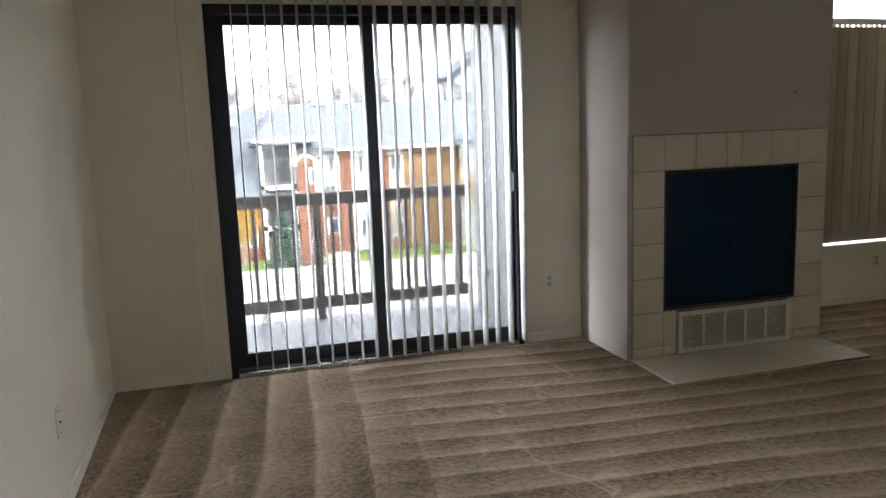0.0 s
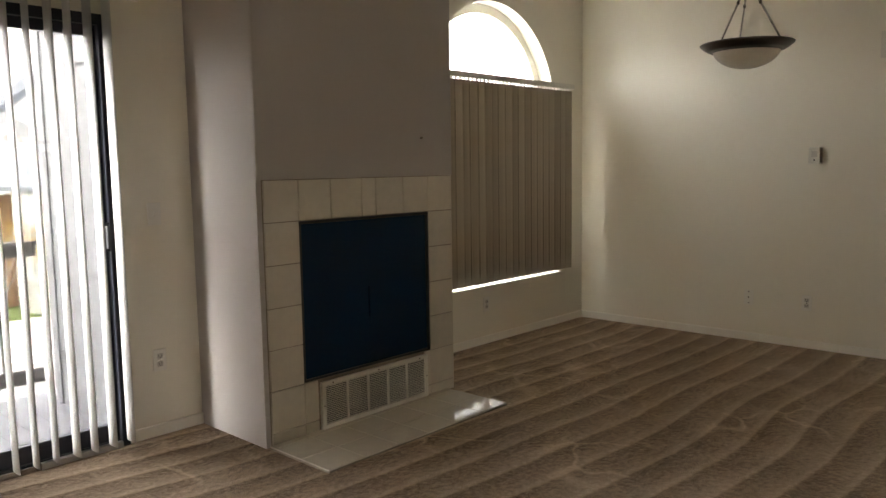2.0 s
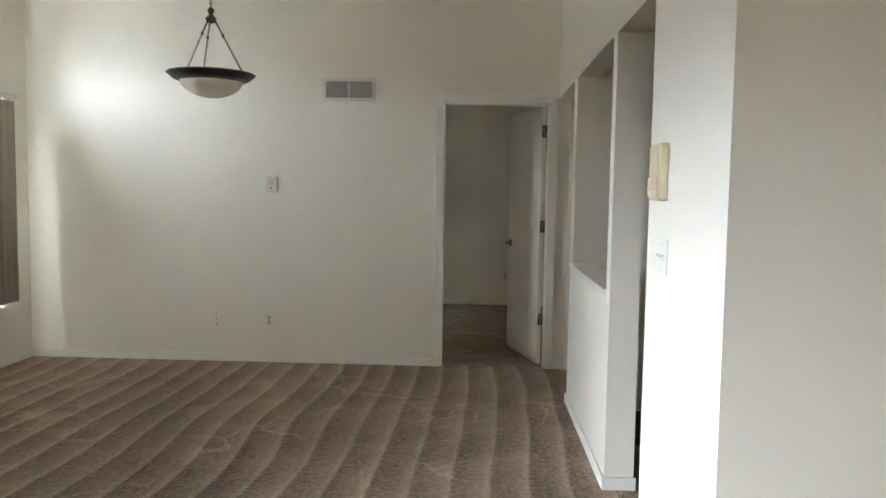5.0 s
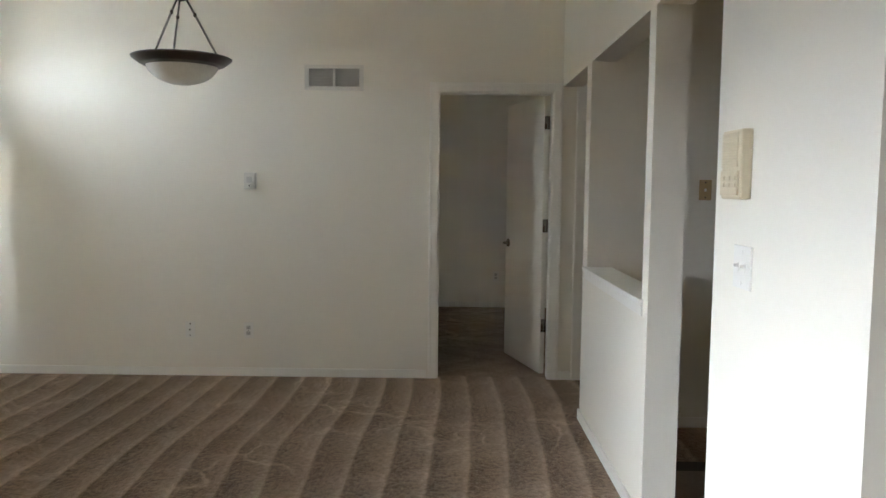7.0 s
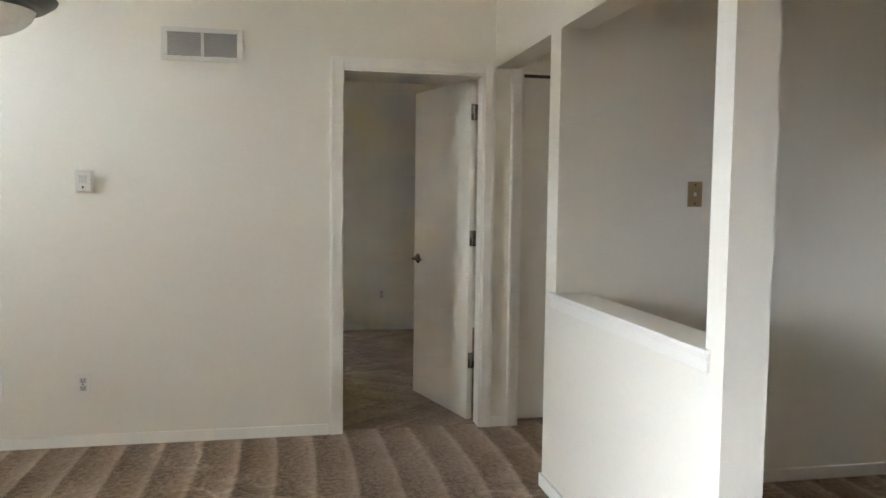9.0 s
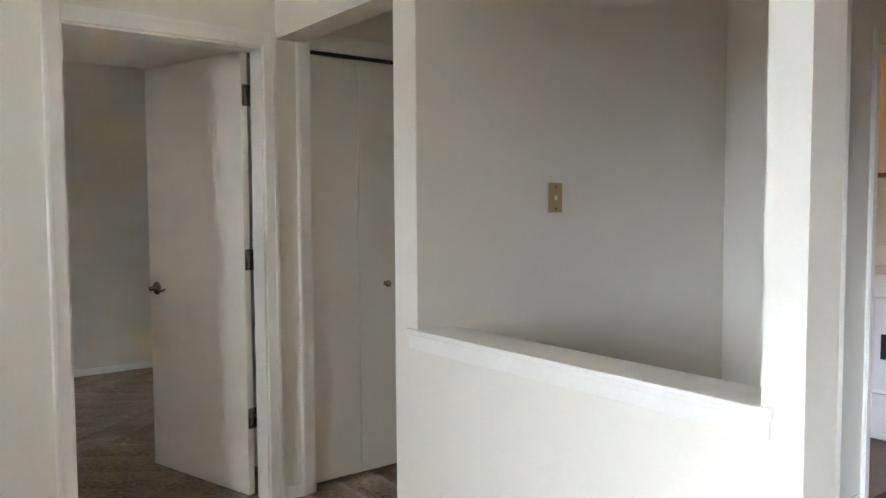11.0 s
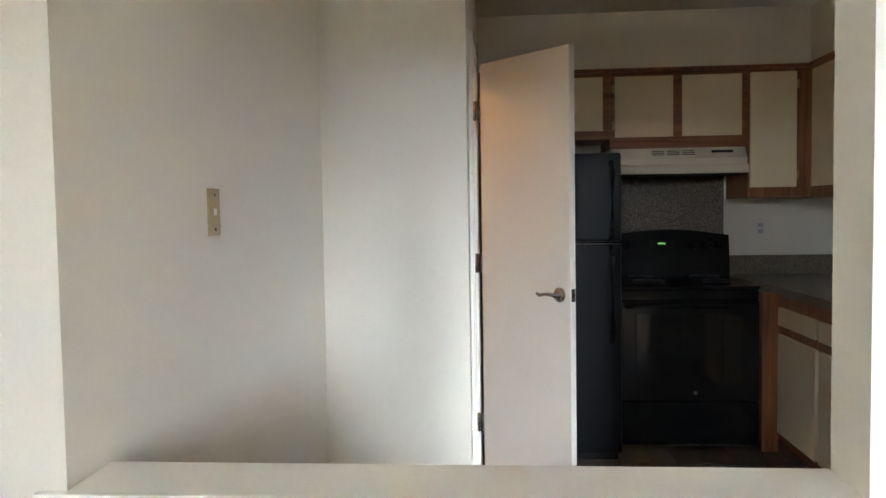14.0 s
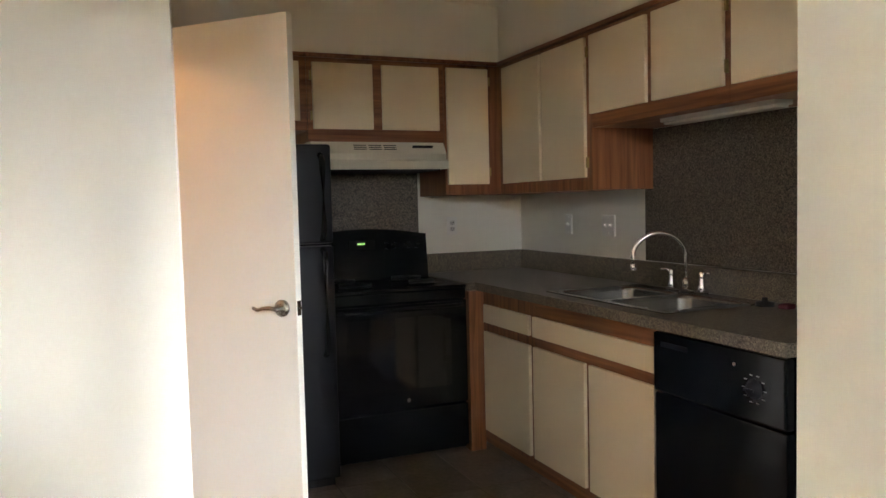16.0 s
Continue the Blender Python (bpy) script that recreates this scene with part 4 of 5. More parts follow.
part("rim", boxes_bm([(sx0 - 0.075, sx0 + 0.01, sy0 - 0.02, sy1 + 0.02, 0.9305, 0.936), (sx1 - 0.012, sx1 + 0.018, sy0 - 0.02, sy1 + 0.02, 0.9305, 0.936), (sx0 + 0.01, sx1 - 0.012, sy0 - 0.02, sy0 + 0.012, 0.9305, 0.936), (sx0 + 0.01, sx1 - 0.012, sy1 - 0.012, sy1 + 0.02, 0.9305, 0.936), (sx0 + 0.01, sx1 - 0.012, -1.41, -1.38, 0.9305, 0.936)], 0.002), STEEL, sk)
for y0, y1 in ((sy0 + 0.014, -1.408), (-1.382, sy1 - 0.014)):
    bm = bmesh.new()
    bowl(bm, sx0 + 0.012, sx1 - 0.014, y0, y1, 0.936, 0.17)
    b = part("bowl", bm, STEEL, sk, "", True)
    part("drain", lathe_bm([(0.0, 0), (0.04, 0), (0.045, 0.004), (0.05, 0.003)], ((sx0 + sx1) / 2, (y0 + y1) / 2, 0.767), 24), CHROME, b, "chrome drain", True)

fa = thing("faucet", (2.285, -1.44, 0.936), "chrome gooseneck faucet with two lever handles", "faucet")
part("base_plate", box_bm(2.262, 2.308, -1.56, -1.32, 0.936, 0.95, bevel=0.006), CHROME, fa)
arc = [(2.285, -1.44, 0.95), (2.285, -1.44, 1.08)] + [(2.285 + 0.11 - 0.11 * math.cos(radians(a)), -1.44 - 0.05 * (1 - math.cos(radians(a))) / 2 * 2, 1.09 + 0.115 * math.sin(radians(a))) for a in range(10, 200, 14)]
part("spout", tube_bm(arc, 0.0105, 12), CHROME, fa, "", True)
part("spout_tip", cyl_bm(arc[-1], (arc[-1][0] - 0.004, arc[-1][1], arc[-1][2] - 0.028), 0.013, 0.014), CHROME, fa, "", True)
part("collar", lathe_bm([(0.016, 0), (0.02, 0.004), (0.018, 0.03), (0.013, 0.05), (0.0, 0.05)], (2.285, -1.44, 0.949), 20), CHROME, fa, "", True)
for y, s in ((-1.54, -1), (-1.34, 1)):
    h = part("handle", lathe_bm([(0.018, 0), (0.02, 0.006), (0.013, 0.03), (0.012, 0.06), (0.014, 0.075), (0.006, 0.085), (0.0, 0.086)], (2.285, y, 0.949), 20), CHROME, fa, "", True)
    part("lever", tube_bm([(2.285, y, 1.022), (2.29, y + 0.03 * s, 1.03), (2.295, y + 0.06 * s, 1.028)], 0.006, 8), CHROME, h, "", True)

# dishwasher
dw = thing("dishwasher", (2.53, -0.64, 0), "black built-in dishwasher with a control dial", "dishwasher")
part("body", box_bm(2.22, 2.82, -0.946, -0.34, 0.09, 0.884), APPLIANCE, dw)
part("toe_panel", box_bm(2.3, 2.78, -0.946, -0.34, 0.01, 0.09), APPLIANCE, dw)
part("door_panel", box_bm(2.82, 2.855, -0.944, -0.342, 0.1, 0.655, bevel=0.006), APPLIANCE, dw)
cp = part("control_panel", box_bm(2.82, 2.862, -0.944, -0.342, 0.662, 0.878, bevel=0.008), APPLIANCE, dw)
part("handle_recess", box_bm(2.86, 2.8645, -0.9, -0.76, 0.828, 0.846, bevel=0.002), PEBBLED, cp)
bm = lathe_bm([(0, 0), (0.032, 0), (0.032, 0.003), (0.022, 0.005), (0.02, 0.02), (0.0, 0.021)], (0, 0, 0), 28)
add_box(bm, -0.004, 0.004, -0.018, 0.018, 0.02, 0.028)
bmesh.ops.transform(bm, matrix=Matrix.Translation((2.862, -0.462, 0.767)) @ pose(0, 0, 0, 0, 90, 0), verts=bm.verts)
part("dial", bm, BLACK, cp, "round black control dial", True)
for k in range(10):
    a = 2 * math.pi * k / 10
    y, z = -0.462 + 0.044 * math.cos(a), 0.767 + 0.044 * math.sin(a)
    part("dial_mark", box_bm(2.8622, 2.8628, y - 0.006, y + 0.006, z - 0.0015, z + 0.0015), DULLGREY, cp)
part("indicator", cyl_bm((2.8615, -0.545, 0.83), (2.864, -0.545, 0.83), 0.006, seg=12), PLASTIC, cp)

# fridge
fr = thing("refrigerator", (4.08, -2.6, 0.004), "black textured top-freezer refrigerator", "refrigerator")
part("cabinet_body", box_bm(3.715, 4.44, -3.1, -2.275, 0.05, 1.65, bevel=0.006), PEBBLED, fr)
part("kick_grille", boxes_bm([(3.725, 4.43, -2.29, -2.27, 0.006, 0.05)]), BLACK, fr)
for nm, z0, z1, h0, h1 in (("freezer_door", 1.187, 1.652, 1.205, 1.60), ("fridge_door", 0.06, 1.176, 0.66, 1.16)):
    d = part(nm, box_bm(3.712, 4.443, -2.268, -2.206, z0, z1, bevel=0.014), PEBBLED, fr)
    bm = tube_bm([(3.765, -2.206, h0), (3.765, -2.168, h0 + 0.02), (3.765, -2.16, h0 + 0.06), (3.765, -2.16, h1 - 0.06), (3.765, -2.168, h1 - 0.02), (3.765, -2.206, h1)], 0.014, 12)
    part("handle", bm, APPLIANCE, d, "glossy black bar handle", True)
part("hinge_cap", box_bm(4.38, 4.43, -2.26, -2.21, 1.652, 1.668, bevel=0.004), BLACK, fr)

# stove
rg = thing("stove", (3.31, -2.75, 0.004), "black electric coil stove with glass oven door", "stove")
part("body", box_bm(2.935, 3.692, -3.1, -2.455, 0.03, 0.905, bevel=0.003), APPLIANCE, rg)
part("cooktop", box_bm(2.93, 3.697, -3.1, -2.43, 0.905, 0.925, bevel=0.006), APPLIANCE, rg)
bm = bmesh.new()
prof = []
for i in range(17):
    u = i / 16
    prof.append((2.934 + 0.76 * u, 1.185 + 0.037 * math.sin(math.pi * u)))
fr0 = [bm.verts.new((x, -3.0, z)) for x, z in prof] + [bm.verts.new((prof[-1][0], -2.97, 0.925)), bm.verts.new((prof[0][0], -2.97, 0.925))]
bk0 = [bm.verts.new((v.co.x, -3.1, v.co.z)) for v in fr0]
bm.faces.new(fr0)
bm.faces.new(list(reversed(bk0)))
for i in range(len(fr0)):
    j = (i + 1) % len(fr0)
    bm.faces.new((fr0[j], fr0[i], bk0[i], bk0[j]))
bmesh.ops.recalc_face_normals(bm, faces=bm.faces)
bg = part("back_panel", bm, APPLIANCE, rg)
part("clock_window", box_bm(3.26, 3.42, -2.994, -2.986, 1.10, 1.16, bevel=0.002), OVENGLASS, bg)
for i, x in enumerate((3.325, 3.337, 3.349, 3.361)):
    part("clock_digit", boxes_bm([(x, x + 0.006, -2.9858, -2.985, 1.132, 1.142)]), GREENLED, bg, "green lit clock digit")
for x in (2.99, 3.04, 3.13, 3.18, 3.52, 3.58):
    for z in (1.10, 1.135):
        part("control_mark", box_bm(x, x + 0.022, -2.988, -2.984, z, z + 0.005), PEBBLED, bg)
for x, z in ((3.0, 1.125), (3.08, 1.125), (3.16, 1.125), (3.56, 1.125), (3.63, 1.125)):
    part("knob", cyl_bm((x, -2.99, z), (x, -2.962, z - 0.003), 0.02, 0.017, seg=20), APPLIANCE, bg, "", True)
for x, y, r in ((3.12, -2.62, 0.075), (3.5, -2.62, 0.095), (3.12, -2.87, 0.095), (3.5, -2.87, 0.075)):
    part("drip_pan", lathe_bm([(0, 0.0), (r * 0.9, -0.004 + 0.006), (r, 0.008), (r + 0.016, 0.006)], (x, y, 0.925), 28), CHROME, rg, "chrome drip pan", True)
    pts = []
    for k in range(64):
        a = k * 0.36
        rr = 0.018 + (r - 0.02) * k / 63
        pts.append((x + rr * math.cos(a), y + rr * math.sin(a), 0.940))
    part("coil", tube_bm(pts, 0.0055, 6), BLACK, rg, "black heating coil", True)
od = part("oven_door", box_bm(2.937, 3.69, -2.455, -2.418, 0.29, 0.845, bevel=0.006), APPLIANCE, rg)
part("oven_window", box_bm(3.03, 3.60, -2.4185, -2.4155, 0.39, 0.775, bevel=0.001), OVENGLASS, od, "black oven glass")
part("oven_handle", tube_bm([(2.97, -2.418, 0.82), (2.975, -2.38, 0.822), (3.02, -2.372, 0.823), (3.61, -2.372, 0.823), (3.65, -2.38, 0.822), (3.655, -2.418, 0.82)], 0.013, 12), APPLIANCE, od, "", True)
part("badge", cyl_bm((3.28, -2.418, 0.335), (3.28, -2.415, 0.335), 0.011, seg=20), STEEL, od, "small round metal badge")
part("drawer", box_bm(2.937, 3.69, -2.455, -2.42, 0.05, 0.28, bevel=0.005), APPLIANCE, rg)
part("control_strip", box_bm(2.937, 3.69, -2.455, -2.428, 0.85, 0.903, bevel=0.004), APPLIANCE, rg)

# hood
hd = thing("range_hood", (3.31, -2.85, 1.555), "almond range hood under the upper cabinet", "range hood")
bm = bmesh.new()
sec = [(-3.1, 1.705), (-2.69, 1.705), (-2.645, 1.64), (-2.645, 1.61), (-2.615, 1.595), (-2.615, 1.555), (-3.1, 1.555)]
l0 = [bm.verts.new((2.935, y, z)) for y, z in sec]
l1 = [bm.verts.new((3.695, y, z)) for y, z in sec]
bm.faces.new(l0)
bm.faces.new(list(reversed(l1)))
for i in range(len(sec)):
    j = (i + 1) % len(sec)
    bm.faces.new((l0[j], l0[i], l1[i], l1[j]))
bmesh.ops.recalc_face_normals(bm, faces=bm.faces)
part("body", bm, ALMOND, hd)
tilt = pose(0, 0, 0, -35)
for k in range(3):
    for j in range(3):
        x = 3.26 + k * 0.085
        bm = box_bm(-0.036, 0.036, -0.001, 0.001, -0.003, 0.003)
        bmesh.ops.transform(bm, matrix=Matrix.Translation((x, -2.668 - (j - 1) * 0.0075, 1.674 + (j - 1) * 0.011)) @ tilt, verts=bm.verts)
        part("vent_slot", bm, DARKGAP, hd)
bm = box_bm(-0.06, 0.06, -0.001, 0.001, -0.014, 0.014)
bmesh.ops.transform(bm, matrix=Matrix.Translation((3.07, -2.667, 1.674)) @ tilt, verts=bm.verts)
part("switch_plate", bm, BLACK, hd, "black switch plate")
part("underside", box_bm(2.97, 3.66, -3.05, -2.66, 1.548, 1.5555), DARKGAP, hd)

# strip light under the cabinet
sl = thing("under_cabinet_light", (2.44, -1.05, 1.66), "white fluorescent strip light under the cabinet, switched off", "strip light")
part("housing", box_bm(2.40, 2.49, -1.36, -0.74, 1.682, 1.7, bevel=0.004), DULLGREY, sl)
part("diffuser", box_bm(2.41, 2.48, -1.35, -0.75, 1.672, 1.682, bevel=0.004), FROST, sl)

tagged(part("sponge", box_bm(2.3, 2.35, -0.86, -0.815, 0.93, 0.95, bevel=0.008), DARKRED), "small dark red sponge on the worktop", "sponge")
tagged(part("sink_stopper", lathe_bm([(0, 0.0), (0.036, 0.0), (0.036, 0.016), (0.012, 0.02), (0.01, 0.034), (0, 0.035)], (2.33, -0.94, 0.93), 20), BLACK, None, "", True), "black rubber sink stopper on the worktop", "stopper")


# ---- laundry closet ----
wa = thing("dryer", (4.98, -2.6, 0.004), "white front-door clothes dryer in the laundry closet", "dryer")
part("body", box_bm(4.66, 5.32, -2.95, -2.3, 0.02, 0.95, bevel=0.012), WASHER, wa)
part("console", box_bm(4.66, 5.32, -2.95, -2.83, 0.952, 1.08, bevel=0.012), WASHER, wa)
part("door", box_bm(4.76, 5.22, -2.3, -2.28, 0.28, 0.82, bevel=0.03), WASHER, wa)
part("door_grip", box_bm(4.77, 4.80, -2.28, -2.268, 0.48, 0.62, bevel=0.005), BLACK, wa)
wa = thing("washing_machine", (5.68, -2.6, 0.004), "white top-loading washing machine in the laundry closet", "washing machine")
part("body", box_bm(5.38, 6.04, -2.95, -2.3, 0.02, 0.93, bevel=0.012), WASHER, wa)
part("console", box_bm(5.38, 6.04, -2.95, -2.83, 0.932, 1.06, bevel=0.012), WASHER, wa)
part("lid", box_bm(5.43, 5.99, -2.8, -2.34, 0.932, 0.945, bevel=0.006), WASHER, wa)
shelf = thing("shelf", (5.3, -2.8, 1.5), "brown wooden shelf on brackets in the laundry closet", "shelf")
part("board", box_bm(4.60, 6.1, -2.99, -2.68, 1.5, 1.52, bevel=0.002), OAKB, shelf)
for x in (4.9, 5.8):
    part("bracket", boxes_bm([(x, x + 0.02, -2.99, -2.74, 1.475, 1.5), (x, x + 0.02, -2.99, -2.97, 1.3, 1.475)], 0.002), WHITEMETAL, shelf)
lb = thing("light_fixture", (5.05, -1.75, 2.36), "bare bulb holder on the laundry ceiling", "light fixture")
part("holder", lathe_bm([(0.0, 0.0), (0.03, 0.0), (0.05, 0.05), (0.055, 0.1), (0.0, 0.1)], (5.05, -1.75, 2.4), 24), PLASTIC, lb, "", True)

# vinyl tiles
vt_me = mesh_of("floor_tile", box_bm(-0.1505, 0.1505, -0.1505, 0.1505, 0.0, 0.003, bevel=0.001), VINYL)
kf = bpy.data.objects["kitchen_floor"]
for i in range(8):
    for j in range(12):
        x, y = 2.352 + i * 0.305, 0.376 - j * 0.305
        if x > 4.45 or y < -3.0:
            continue
        if x + 0.15 > 4.468:
            continue
        piece("floor_tile", vt_me, (x, y, 0.004), kf)


# ---- pendant lamp ----
LX, LY = 5.1, 3.0
pl = thing("pendant_lamp", (LX, LY, 1.93), "pewter pendant lamp with frosted glass bowl on three rods", "pendant lamp")
part("rim", lathe_bm([(0.20, 2.035), (0.235, 2.05), (0.272, 2.078), (0.276, 2.086), (0.270, 2.09), (0.225, 2.066), (0.196, 2.05), (0.20, 2.035)], (LX, LY, 0), 48), PEWTER, pl, "dark pewter rim", True)
prof = [(0.0, 1.935)] + [(0.2 * math.sin(radians(a)) , 2.06 - 0.125 * math.cos(radians(a))) for a in range(8, 91, 8)]
part("bowl", lathe_bm(prof + [(0.19, 2.06), (0.0, 1.945)], (LX, LY, 0), 48), FROST, pl, "frosted white glass bowl", True)
for k in range(3):
    a = radians(35 + 120 * k)
    c, s = math.cos(a), math.sin(a)
    r = part("rod", tube_bm([(LX + 0.215 * c, LY + 0.215 * s, 2.065), (LX + 0.02 * c, LY + 0.02 * s, 2.43)], 0.006, 8), STEEL, pl, "", True)
    part("finial", lathe_bm([(0, -0.012), (0.012, -0.006), (0.014, 0.004), (0.008, 0.014), (0, 0.018)], (LX + 0.222 * c, LY + 0.222 * s, 2.075), 14), PEWTER, r, "", True)
    part("joint", lathe_bm([(0.0055, -0.012), (0.009, -0.006), (0.009, 0.006), (0.0055, 0.012)], (LX + 0.075 * c, LY + 0.075 * s, 2.327), 12), PEWTER, r, "", True)
part("hub", lathe_bm([(0.0, 2.40), (0.018, 2.405), (0.03, 2.42), (0.035, 2.435), (0.022, 2.445), (0.012, 2.46), (0.018, 2.47), (0.022, 2.485), (0.01, 2.5), (0.0, 2.505)], (LX, LY, 0), 24), PEWTER, pl, "dark pewter hub", True)
bm = bmesh.new()
for k in range(30):
    z = 2.515 + k * 0.0255
    pts = [(0.008 * math.cos(u * math.pi / 4), 0, z + 0.017 * math.sin(u * math.pi / 4)) for u in range(9)]
    tb = tube_bm(pts, 0.0022, 6)
    tb.transform(Matrix.Translation((LX, LY, 0)) @ pose(0, 0, 0, 0, 0, 90 * (k % 2)))
    me = bpy.data.meshes.new("link")
    tb.to_mesh(me)
    tb.free()
    bm.from_mesh(me)
    bpy.data.meshes.remove(me)
part("chain", bm, NICKEL, pl, "nickel chain to the ceiling", True)
part("canopy", lathe_bm([(0.0, 3.265), (0.03, 3.268), (0.06, 3.285), (0.065, 3.3), (0.0, 3.3)], (LX, LY, 0), 28), PEWTER, pl, "", True)


# ---- wall plates and fittings ----
def placed(bm, m):
    bmesh.ops.transform(bm, matrix=m, verts=bm.verts)
    return bm


def wall_pose(x, y, z, face):
    """A frame on a wall: local x runs along it, local z up, local -y out of it."""
    return Matrix.Translation((x, y, z)) @ pose(0, 0, 0, 0, 0, {"s": 0, "w": -90, "e": 90, "n": 180}[face])


def outlet(x, y, z, face, label="white duplex wall outlet", material=None):
    m = wall_pose(x, y, z, face)
    ob = thing("wall_outlet", (x, y, z), label, "outlet", "wall outlets")
    pm = material or PLASTIC
    part("plate", placed(box_bm(-0.035, 0.035, -0.006, 0, -0.057, 0.057, bevel=0.002), m), pm, ob)
    for dz in (-0.02, 0.02):
        s = part("socket", placed(box_bm(-0.016, 0.016, -0.0085, -0.005, dz - 0.014, dz + 0.014, bevel=0.003), m), DULLGREY, ob)
        part("slots", placed(boxes_bm([(-0.0085, -0.006, -0.0092, -0.0083, dz - 0.003, dz + 0.007), (0.006, 0.0085, -0.0092, -0.0083, dz - 0.003, dz + 0.007), (-0.0025, 0.0025, -0.0092, -0.0083, dz - 0.010, dz - 0.006)]), m), BLACK, s)
    part("screw", placed(cyl_bm((0, -0.006, 0), (0, -0.0075, 0), 0.003, seg=8), m), NICKEL, ob)


def plate(x, y, z, face, label, material, knob, kind="jack", w=0.035):
    m = wall_pose(x, y, z, face)
    ob = thing("wall_plate", (x, y, z), label, "wall plate")
    part("plate", placed(box_bm(-w, w, -0.006, 0, -0.057, 0.057, bevel=0.002), m), material, ob)
    for dz in (-0.042, 0.042):
        part("screw", placed(cyl_bm((0, -0.006, dz), (0, -0.008, dz), 0.0045, seg=10), m), knob, ob)
    if kind == "coax":
        part("connector", placed(cyl_bm((0, -0.006, 0), (0, -0.014, 0), 0.0048, seg=10), m), knob, ob)
    if kind == "jack":
        part("jack", placed(box_bm(-0.006, 0.006, -0.0085, -0.005, -0.008, 0.008, bevel=0.001), m), PLASTIC, ob)
    return ob, m


def toggle(x, y, z, face, n, label, w):
    ob, m = plate(x, y, z, face, label, PLASTIC, PLASTIC, "toggle", w)
    for k in range(n):
        dx = (k - (n - 1) / 2) * 0.046
        part("toggle", placed(boxes_bm([(dx - 0.005, dx + 0.005, -0.008, -0.005, -0.012, 0.012), (dx - 0.004, dx + 0.004, -0.02, -0.006, 0.0, 0.008)], 0.001), m), PLASTIC, ob)


outlet(6.11, 2.905, 0.334, "w", "white duplex outlet low on the wall")
plate(6.11, 3.324, 0.335, "w", "white coaxial wall plate low on the wall", PLASTIC, NICKEL, "coax")
outlet(2.118, 4.82, 0.395, "s", "white duplex outlet beside the glass door")
toggle(2.13, 4.82, 1.147, "s", 1, "white light switch beside the glass door", 0.035)
outlet(4.76, 4.82, 0.307, "s", "white duplex outlet under the arched window")
plate(-0.53, 3.42, 0.35, "e", "white coaxial wall plate near the corner", PLASTIC, NICKEL, "coax")
plate(5.04, 0.03, 1.37, "w", "tan telephone jack plate with dark screws", TANPLATE, PEWTER, "jack")
outlet(5.04, -0.325, 0.425, "w", "white duplex outlet low on the kitchen wall")
outlet(9.43, 0.93, 0.36, "w", "white duplex outlet on the bedroom wall")
outlet(2.70, -3.136, 1.22, "n", "white duplex outlet above the worktop")
toggle(2.2, -2.55, 1.222, "e", 1, "white wall switch above the worktop", 0.035)
toggle(2.2, -2.15, 1.22, "e", 2, "white double light switch above the worktop", 0.058)
toggle(2.735, 0.69, 1.165, "n", 2, "white double light switch beside the pass-through", 0.058)

ic = thing("intercom", (2.775, 0.69, 1.43), "ivory wall intercom with speaker grille and buttons", "intercom")
m = wall_pose(2.775, 0.69, 1.437, "n")
part("body", placed(box_bm(-0.068, 0.072, -0.03, 0, -0.092, 0.092, bevel=0.006), m), IVORY, ic)
for k in range(13):
    part("grille_slat", placed(box_bm(-0.062, 0.05, -0.034, -0.029, -0.006 + k * 0.0072, -0.0025 + k * 0.0072, bevel=0.0008), m), IVORY, ic)
fpan = part("button_panel", placed(box_bm(-0.062, 0.062, -0.036, -0.029, -0.082, -0.016, bevel=0.004), m), IVORY, ic)
for dx in (-0.04, 0.0, 0.04):
    for dz in (-0.036, -0.054):
        part("button", placed(box_bm(dx - 0.013, dx + 0.013, -0.0385, -0.035, dz - 0.006, dz + 0.006, bevel=0.0015), m), IVORY, fpan)

th = thing("thermostat", (6.11, 2.88, 1.4), "small white wall thermostat with a lever", "thermostat")
m = wall_pose(6.11, 2.88, 1.402, "w")
part("back_plate", placed(box_bm(-0.045, 0.045, -0.008, 0, -0.06, 0.06, bevel=0.002), m), PLASTIC, th)
part("cover", placed(box_bm(-0.04, 0.04, -0.035, -0.008, -0.055, 0.055, bevel=0.005), m), WHITEMETAL, th)
part("dial_window", placed(box_bm(-0.02, 0.02, -0.0365, -0.034, -0.012, 0.03, bevel=0.001), m), DULLGREY, th)
part("lever", placed(box_bm(-0.004, 0.004, -0.04, -0.034, -0.038, -0.026, bevel=0.001), m), BLACK, th)

av = thing("air_vent", (6.11, 2.287, 2.126), "white metal return-air vent with two louvred panels", "air vent")
y0, y1, z0, z1 = 2.08, 2.493, 2.039, 2.214
part("backing", box_bm(6.106, 6.1095, y0 + 0.02, y1 - 0.02, z0 + 0.02, z1 - 0.02), DARKGAP, av)
part("frame", boxes_bm([(6.096, 6.11, y0, y1, z1 - 0.026, z1), (6.096, 6.11, y0, y1, z0, z0 + 0.026), (6.096, 6.11, y0, y0 + 0.03, z0 + 0.026, z1 - 0.026), (6.096, 6.11, y1 - 0.03, y1, z0 + 0.026, z1 - 0.026), (6.096, 6.11, (y0 + y1) / 2 - 0.008, (y0 + y1) / 2 + 0.008, z0 + 0.026, z1 - 0.026)], 0.002), WHITEMETAL, av)
